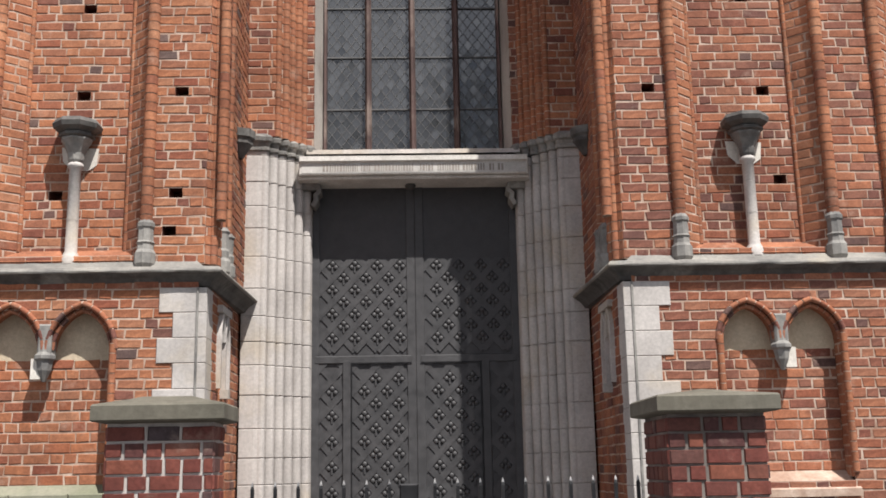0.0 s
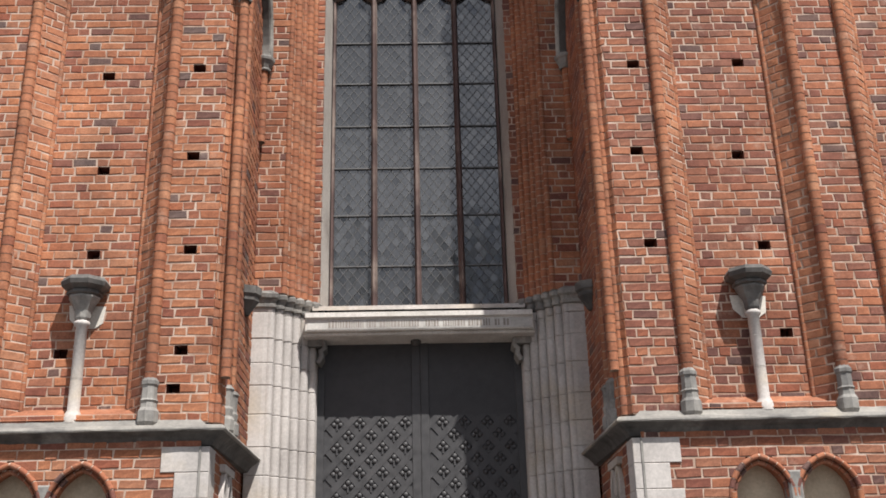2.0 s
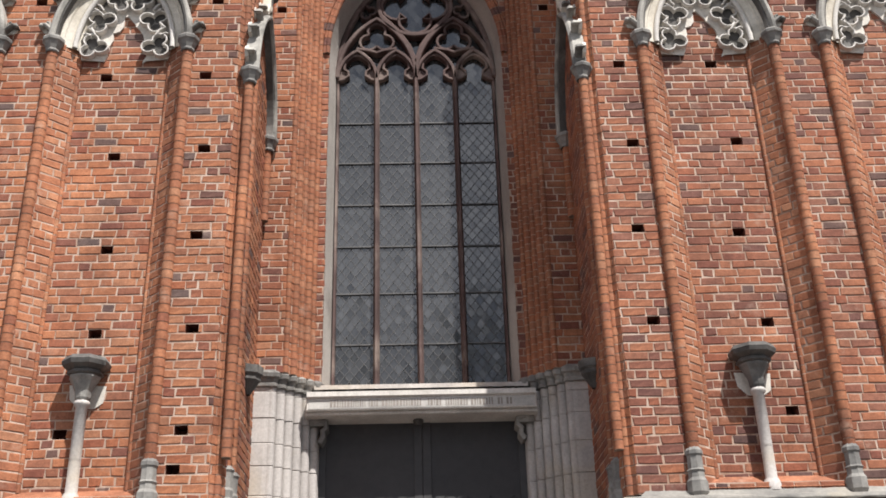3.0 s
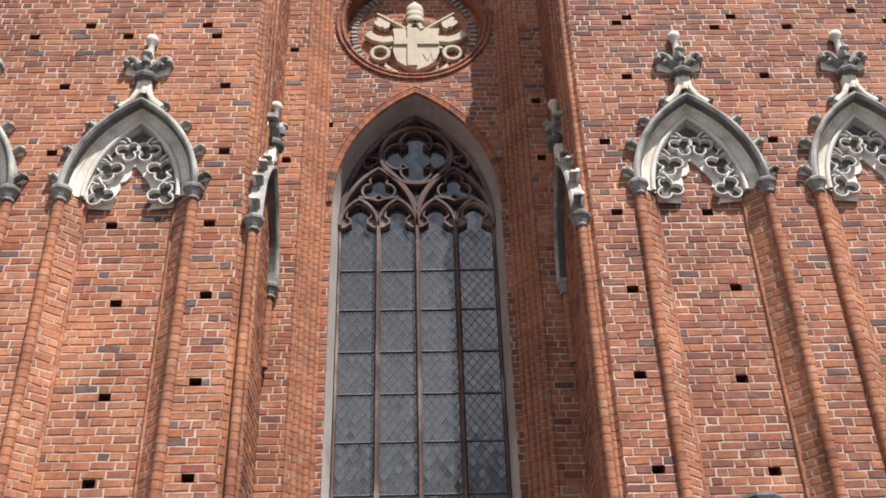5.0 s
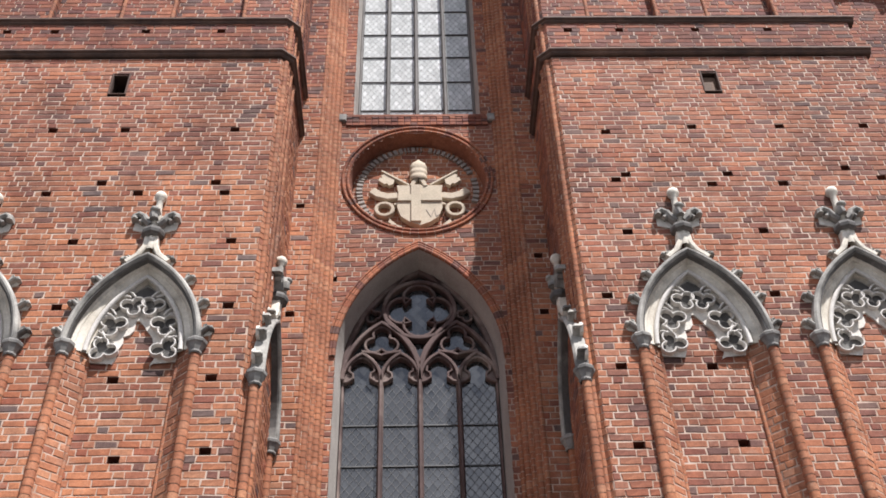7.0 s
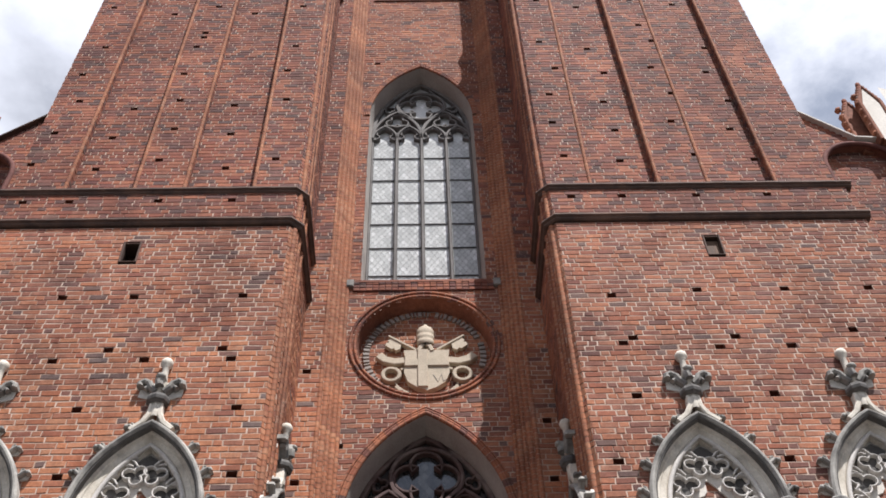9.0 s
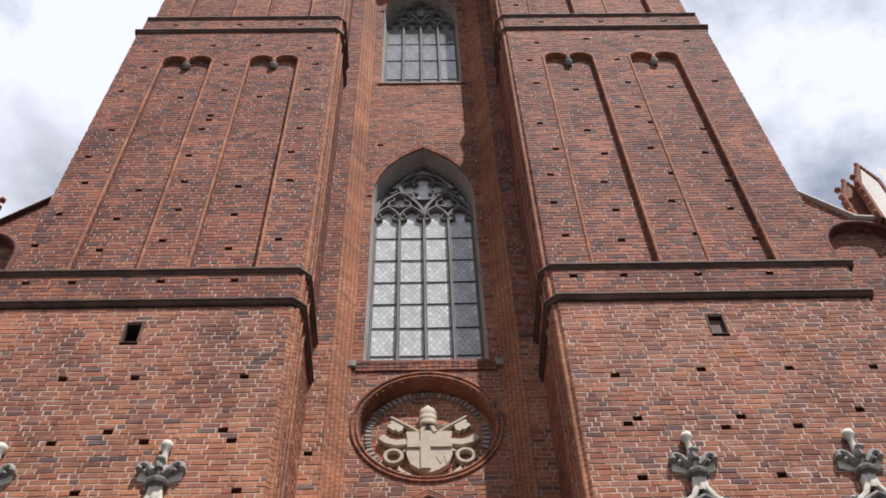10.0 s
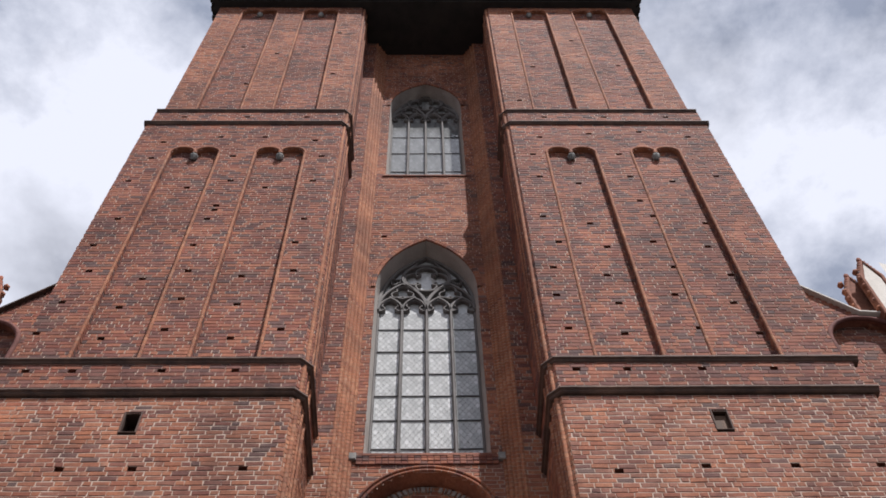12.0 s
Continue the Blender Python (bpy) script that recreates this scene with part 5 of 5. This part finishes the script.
# the iron-clad door
DY = 14.04
orn = Shape()
for da, db, r in ((0, 0.044, 0.034), (-0.046, -0.008, 0.032), (0.046, -0.008, 0.032)):
    orn.blob((da, -0.004, db), (r * 1.15, 0.022, r * 1.15), 7, 4)
orn.box(-0.011, 0.011, -0.022, 0.0, -0.085, 0.0)
TREFOIL = orn.mesh("trefoil", door_iron)
door = part("door", Shape(), door_iron, tower, "dark iron-clad double door with lattice and trefoils")
for k in (-1, 1):
    leaf = Shape()
    a, b = (XC - 1.42, XC - 0.055) if k < 0 else (XC + 0.0, XC + 1.42)
    leaf.box(a, b, DY, DY + 0.07, 0.02, 5.58)
    leaf = part("door_leaf", leaf, door_dark, door)
    wick_in, wick_out = (XC - 0.06, XC - 0.93) if k < 0 else (XC + 0.06, XC + 0.93)
    strap = Shape()
    edge_x = XC + k * 1.36
    for x in (edge_x, wick_in):
        strap.box(x - 0.06, x + 0.06, DY - 0.022, DY + 0.01, 0.05, 5.5, 0.008)
    strap.box(wick_out - 0.055, wick_out + 0.055, DY - 0.03, DY + 0.01, 0.05, 3.06, 0.008)
    strap.box(min(edge_x, wick_in), max(edge_x, wick_in), DY - 0.028, DY + 0.01, 3.02, 3.12, 0.008)
    part("strap", strap, door_iron, leaf)
    seam = Shape()
    seam.box(min(wick_out - k * 0.065, wick_in), max(wick_out - k * 0.065, wick_in), DY - 0.034, DY, 3.012, 3.024)
    seam.box(wick_out - k * 0.065 - 0.006, wick_out - k * 0.065 + 0.006, DY - 0.034, DY, 0.05, 3.02)
    part("wicket_seam", seam, black_iron, leaf)
    lat, spots = Shape(), []
    for x0, x1, z0, z1 in ((min(edge_x, wick_in) + 0.05, max(edge_x, wick_in) - 0.05, 3.12, 4.45), (min(wick_out, wick_in) + 0.05, max(wick_out, wick_in) - 0.05, 0.1, 3.02),
                           (min(edge_x, wick_out) + 0.05, max(edge_x, wick_out) - 0.05, 0.1, 3.02)):
        px, pz = 0.305, 0.33
        for i in range(int((x1 - x0) / px) + 2):
            for j in range(2 * int((z1 - z0) / pz) + 4):
                mx, mz = x0 + (i + 0.5 * (j % 2) + 0.1) * px, z0 + (j * 0.5 + 0.2) * pz
                for e0, e1, dy in (((mx - px / 2, mz), (mx, mz + pz / 2), 0.0), ((mx, mz + pz / 2), (mx + px / 2, mz), 0.004)):
                    ex, ez = e1[0] - e0[0], e1[1] - e0[1]
                    l = math.hypot(ex, ez)
                    ox, oz = -ez / l * 0.042, ex / l * 0.042
                    st = [(e0[0] + ox, e0[1] + oz), (e1[0] + ox, e1[1] + oz), (e1[0] - ox, e1[1] - oz), (e0[0] - ox, e0[1] - oz)]
                    for ax, v, kk in ((0, x0, 1), (0, x1, -1), (1, z0, 1), (1, z1, -1)):
                        st = clip(st, ax, v, kk) if st else st
                    if len(st) >= 3:
                        lat.plate(st, DY - 0.016 + dy, DY + 0.002)
                if x0 + 0.09 < mx < x1 - 0.09 and z0 + 0.09 < mz < z1 - 0.09:
                    spots.append((mx, mz))
    part("lattice", lat, door_iron, leaf, "raised diagonal iron lattice", "stuff")
    for mx, mz in spots:
        ob = new("trefoil", TREFOIL)
        ob.parent = leaf
        ob.location = (mx, DY, mz)

# ---------------------------------------------------------------- eaves
s = Shape()
EL, ER = OUT_HIGH[-1][1], OUT_HIGH[1][1]
s.box(XC - EL - 0.35, XC + ER + 0.35, 11.55, 25.0, ZE + 0.10, ZE + 0.28)
s.box(XC - EL - 0.2, XC + ER + 0.2, 11.75, 25.0, ZE, ZE + 0.11)
for side in (-1, 1):
    for j in range(34):
        y = 11.6 + j * 0.36
        s.box(XC + side * (OUT_HIGH[side][1] + 0.2) - 0.16, XC + side * (OUT_HIGH[side][1] + 0.2) + 0.16, y, y + 0.2, ZE - 0.02, ZE + 0.12)
part("eave", s, rust_roof, tower, "black boarded eaves")
s = Shape()
s.grid([[(XC - EL - 0.3, 11.6, ZE + 0.28), (XC + ER + 0.3, 11.6, ZE + 0.28)], [(XC - EL, 16, ZE + 5.5), (XC + ER, 16, ZE + 5.5)], [(XC - EL, 24, ZE + 0.28), (XC + ER, 24, ZE + 0.28)]])
part("roof", s, rust_roof, tower, "dark saddle roof")

s = Shape()
s.face([(XC - OUT, 24, 0), (XC + OUT, 24, 0), (XC + OUT, 24, ZE), (XC - OUT, 24, ZE)])
part("back_wall", s, brick_high, tower, "plain brick back of the tower")
for side in (-1, 1):
    s = Shape()
    gx = XC + side * OUT_HIGH[side][1]
    s.face([(gx, 11.8, ZE + 0.28), (gx, 24, ZE + 0.28), (gx, 16, ZE + 5.5)])
    part("roof_gable", s, brick_high, tower)

# ---------------------------------------------------------------- aisle fronts beside the tower
for side in (-1, 1):
    aisle = thing("aisle_front", "brick end wall of the church aisle beside the tower", "church wall", (XC + side * 10, 12.9, 0), "aisle fronts")
    x0, x1 = XC + side * OUT, XC + side * 13.0
    AY = 12.80

    def aisle_blocks(z):
        b = []
        d = 8.35 + (21.75 - z) / 1.05 if z < 21.75 else 0
        if z > 20.5:
            lim = XC + side * d
            b.append((lim, 99) if side > 0 else (-99, lim))
        w = arch_half(z, 0.85, 19.6, 20.42)
        if w > 0 and z > 15.0:
            c = XC + side * 9.45
            b.append((c - w, c + w))
        return b
    w = brick_wall((0, AY), (1, 0), (0, -1), min(x0, x1), max(x0, x1), 0.0, 21.8, aisle, brick_high, aisle_blocks, chamfer=False, label="brown brick wall")
    s = Shape()
    s.box(min(x0 + side * 0.01, x1), max(x0 + side * 0.01, x1), AY + 0.45, 24.0, 0.0, 20.3)
    part("aisle_body", s, brick_high, aisle, "plain brick side of the aisle")
    c = XC + side * 9.45
    brick_wall((0, AY + 0.22), (1, 0), (0, -1), c - 0.9, c + 0.9, 14.5, 20.5, aisle, brick_high, chamfer=False, name="niche_back")
    s = Shape()
    pts = [(c - 0.85, 15.0)] + arch(c, 0.85, 19.6, 20.42) + [(c + 0.85, 15.0)]
    s.grid([[(x, AY, z) for x, z in pts], [(x, AY + 0.23, z) for x, z in pts]])
    s.tube([(x, AY - 0.01, z) for x, z in pts], 0.06, 7)
    part("niche_arch", s, brick_high, aisle)
    s = Shape()
    s.ribbon([(XC + side * 7.95, 21.82), (XC + side * 8.35, 21.80), (XC + side * 9.52, 20.56), (XC + side * 9.95, 20.52), (XC + side * 13, 20.5)], 0.05, AY - 0.12, AY + 0.4)
    part("coping", s, plaster if side > 0 else dark_ledge, aisle, "thin coping")
    for xx, tall, yy in ((9.72, 22.45, 12.95), (10.0, 22.6, 12.60)):
        px, w2 = XC + side * xx, 0.24
        mid_x = px + side * w2
        g = [(px, 20.3), (px, tall - 0.75), (mid_x, tall - 0.1), (px + side * 2 * w2, tall - 0.75), (px + side * 2 * w2, 20.3)]
        body = Shape()
        body.plate(g, yy, yy + 0.16)
        pin = part("pinnacle", body, brick_mid, aisle, "small crocketed brick gable pinnacle")
        fr = Shape()
        fr.face([(x + (mid_x - x) * 0.22, yy - 0.006, z - 0.1) for x, z in g[1:4]] + [(x + (mid_x - x) * 0.22, yy - 0.006, z) for x, z in (g[4], g[0])])
        part("pinnacle_plaster", fr, plaster if yy < 12.8 else brick_mid, pin)
        cr = Shape()
        cr.ribbon(g, 0.09, yy - 0.04, yy + 0.18)
        for j in range(6):
            f = j / 6
            for a, b in ((g[1], g[2]), (g[3], g[2])):
                cr.blob((a[0] + (b[0] - a[0]) * f, yy + 0.05, a[1] + (b[1] - a[1]) * f + 0.05), (0.085, 0.10, 0.10), 5, 3)
            cr.blob((px - side * 0.03, yy + 0.05, 20.6 + 0.3 * j), (0.085, 0.10, 0.075), 5, 3)
        cr.blob((mid_x, yy + 0.05, tall), (0.07, 0.07, 0.14), 6, 4)
        part("crocket", cr, brick_mid, pin)
    s = Shape()
    s.face([(XC + side * (10.55 + 0.0), 12.5, 20.3), (XC + side * 12.4, 12.5, 19.0), (XC + side * 12.4, 12.5, 21.2), (XC + side * 10.55, 12.5, 22.3)])
    part("aisle_gable", s, plaster, aisle, "white plastered gable field")
    # Solid dark block on the wall; its colour paints an opening's shade.
    s = Shape()
    s.box(min(XC + side * 8.15, XC + side * 9.0), max(XC + side * 8.15, XC + side * 9.0), AY - 0.01, AY + 0.3, 12.0, 16.3)
    part("aisle_recess", s, void_dark, aisle, "dark block painted as a shaded opening")

# ---------------------------------------------------------------- gate piers and fence
PIERS = [(-1.55, 6.5, 0.70, 0.42), (1.889, 6.5, 0.66, 0.72)]
for cx, y, w, d in PIERS:
    y0, w0, d0 = y, w, d
    pier = thing("gate_pier", "dark red brick gate pier with a mossy stone cap", "gate pier", (cx, y + d / 2, 0), "gate piers")
    y, w, d = y + 0.035, w - 0.03, d - 0.07
    core = Shape()
    core.box(cx - w / 2 + 0.010, cx + w / 2 - 0.010, y + 0.010, y + d - 0.010, 0, 1.93)
    part("mortar_core", core, mortar_grey if cx < 0 else joint_dark, pier, "grey mortar joints")
    ch = 0.099
    rows = 19
    for i in range(rows):
        z = 0.02 + i * ch
        runs = [((cx - w / 2, y), (1, 0), w), ((cx + w / 2, y), (0, 1), d), ((cx - w / 2, y + d), (0, -1), d)]
        for (ox, oy), (ux, uy), length in runs:
            cuts = [0.0]
            long = i % 2 == 0
            while cuts[-1] < length - 0.05:
                step = (0.235 if long else 0.125) * dice.uniform(0.85, 1.12)
                cuts.append(min(length, cuts[-1] + step))
                if dice.random() < 0.45:
                    long = not long
            if length - cuts[-2] < 0.06 and len(cuts) > 2:
                cuts.pop(-2)
            cuts[-1] = length
            nrm = (uy, -ux)
            for a, b in zip(cuts[:-1], cuts[1:]):
                s = Shape()
                j = 0.0095
                q = [(a + j + dice.uniform(-0.004, 0.004), z + j * 0.8), (b - j, z + j * 0.8 + dice.uniform(-0.004, 0.004)), (b - j + dice.uniform(-0.004, 0.004), z + ch - j * 0.8), (a + j, z + ch - j * 0.8 + dice.uniform(-0.004, 0.004))]
                mx, mz = (a + b) / 2, z + ch / 2
                rg = lambda f, dep: [(ox + ux * (mx + (p - mx) * f) + nrm[0] * dep, oy + uy * (mx + (p - mx) * f) + nrm[1] * dep, mz + (zz - mz) * (f * 0.9 + 0.1 if f < 1 else 1)) for p, zz in q]
                s.grid([rg(1, -0.06), rg(1, -0.008), rg(0.91, 0.002)], True)
                n4 = len(s.v)
                s.f.append((n4 - 4, n4 - 3, n4 - 2, n4 - 1))
                s.s.append(False)
                part("brick", s, brick_pier, pier)
    cap = Shape()
    y, w, d, o = y0, w0, d0, 0.055
    q = lambda e, z: [(cx - w / 2 - e, y - e, z), (cx + w / 2 + e, y - e, z), (cx + w / 2 + e, y + d + e, z), (cx - w / 2 - e, y + d + e, z)]
    cap.grid([q(-0.02, 1.915), q(o - 0.01, 1.925), q(o, 1.935), q(o, 2.02), q(o - 0.012, 2.032), q(-d * 0.30, 2.070), q(-d * 0.46, 2.090)], True)
    part("cap", cap, cap_stone, pier, "mossy grey-green stone cap")

fence = thing("iron_fence", "black iron fence with pointed bars between the piers", "fence", (0.15, 6.8, 0))
x = -1.02
s = Shape()
for z in (0.25, 1.30):
    s.box(-1.15, 1.56, 6.78, 6.82, z, z + 0.04)
part("rail", s, black_iron, fence)
while x < 1.5:
    if not -0.1 < x < 0.05:
        s = Shape()
        s.box(x - 0.011, x + 0.011, 6.789, 6.811, 0.1, 1.50)
        s.grid([[(x - 0.011, 6.789, 1.50), (x + 0.011, 6.789, 1.50), (x + 0.011, 6.811, 1.50), (x - 0.011, 6.811, 1.50)], [(x, 6.8, 1.545)] * 4], True)
        bar = part("bar", s, black_iron, fence)
        tip = Shape()
        tip.grid([[(x + dx * q, 6.8 + dy * q, z) for dx, dy in ((-1, -1), (1, -1), (1, 1), (-1, 1))] for q, z in ((0.0085, 1.518), (0.0075, 1.526), (0.001, 1.549))], True)
        part("bar_tip", tip, steel_tip, bar, "bare bright tip")
    x += 0.1375 * 1.05
s = Shape()
s.box(-0.09, 0.03, 6.76, 6.84, 1.28, 1.52, 0.01)
part("lock_box", s, black_iron, fence, "black lock box")


# ---------------------------------------------------------------- trees across the street: some mirrored in the window, more added to block low sky
def tree(x, y, height, spread, seed):
    r = random.Random(seed)
    t = thing("tree", "broad leafy green tree across the street", "tree", (x, y, 0), "street trees")
    tr = Shape()
    top = height * 0.62
    pts = [(x + 0.25 * math.sin(k * 1.1 + seed), y + 0.2 * math.cos(k * 1.3), top * k / 6) for k in range(7)]
    tr.tube(pts, [0.34 - 0.04 * k for k in range(7)], 9)
    ends = []
    for k in range(16):
        a, b = r.uniform(0, 6.283), r.uniform(0.35, 1.0)
        base = Vector(pts[3 + k % 4])
        tip = base + Vector((math.cos(a) * spread * b, math.sin(a) * spread * b, height * r.uniform(0.08, 0.36)))
        m = base.lerp(tip, 0.5) + Vector((0, 0, 0.4))
        tr.tube([tuple(base), tuple(m), tuple(tip)], [0.11, 0.07, 0.025], 6)
        ends += [tip, m]
    part("trunk", tr, bark, t)
    cr = Shape()
    for e in ends:
        for _ in range(120):
            p = e + Vector((r.gauss(0, spread * 0.2), r.gauss(0, spread * 0.2), r.gauss(0, height * 0.055)))
            u = Vector((r.gauss(0, 1), r.gauss(0, 1), r.gauss(0, 1))).normalized()
            v = u.orthogonal().normalized()
            l = r.uniform(0.10, 0.2)
            cr.face([tuple(p), tuple(p + u * l * 0.5 + v * l * 0.3), tuple(p + u * l), tuple(p + u * l * 0.5 - v * l * 0.3)])
    part("crown", cr, leaves, t, kind="stuff")


    return t


kinds = [tree(-5.5, -15.0, 21.0, 3.3, 3), tree(0.8, -17.0, 22.0, 3.4, 5), tree(7.0, -15.5, 23.0, 3.4, 8)]
# Unseen copies, added as a wide row to cut the low sky light.
for i, (x, y) in enumerate(((-13, -16), (-20, -13), (-27, -9), (14, -15), (21, -12), (28, -8), (-10, -24), (-2.5, -25), (5, -25), (12, -24))):
    copy_thing(kinds[i % 3], pose(x, y, 0, 0, 0, 70 * i))
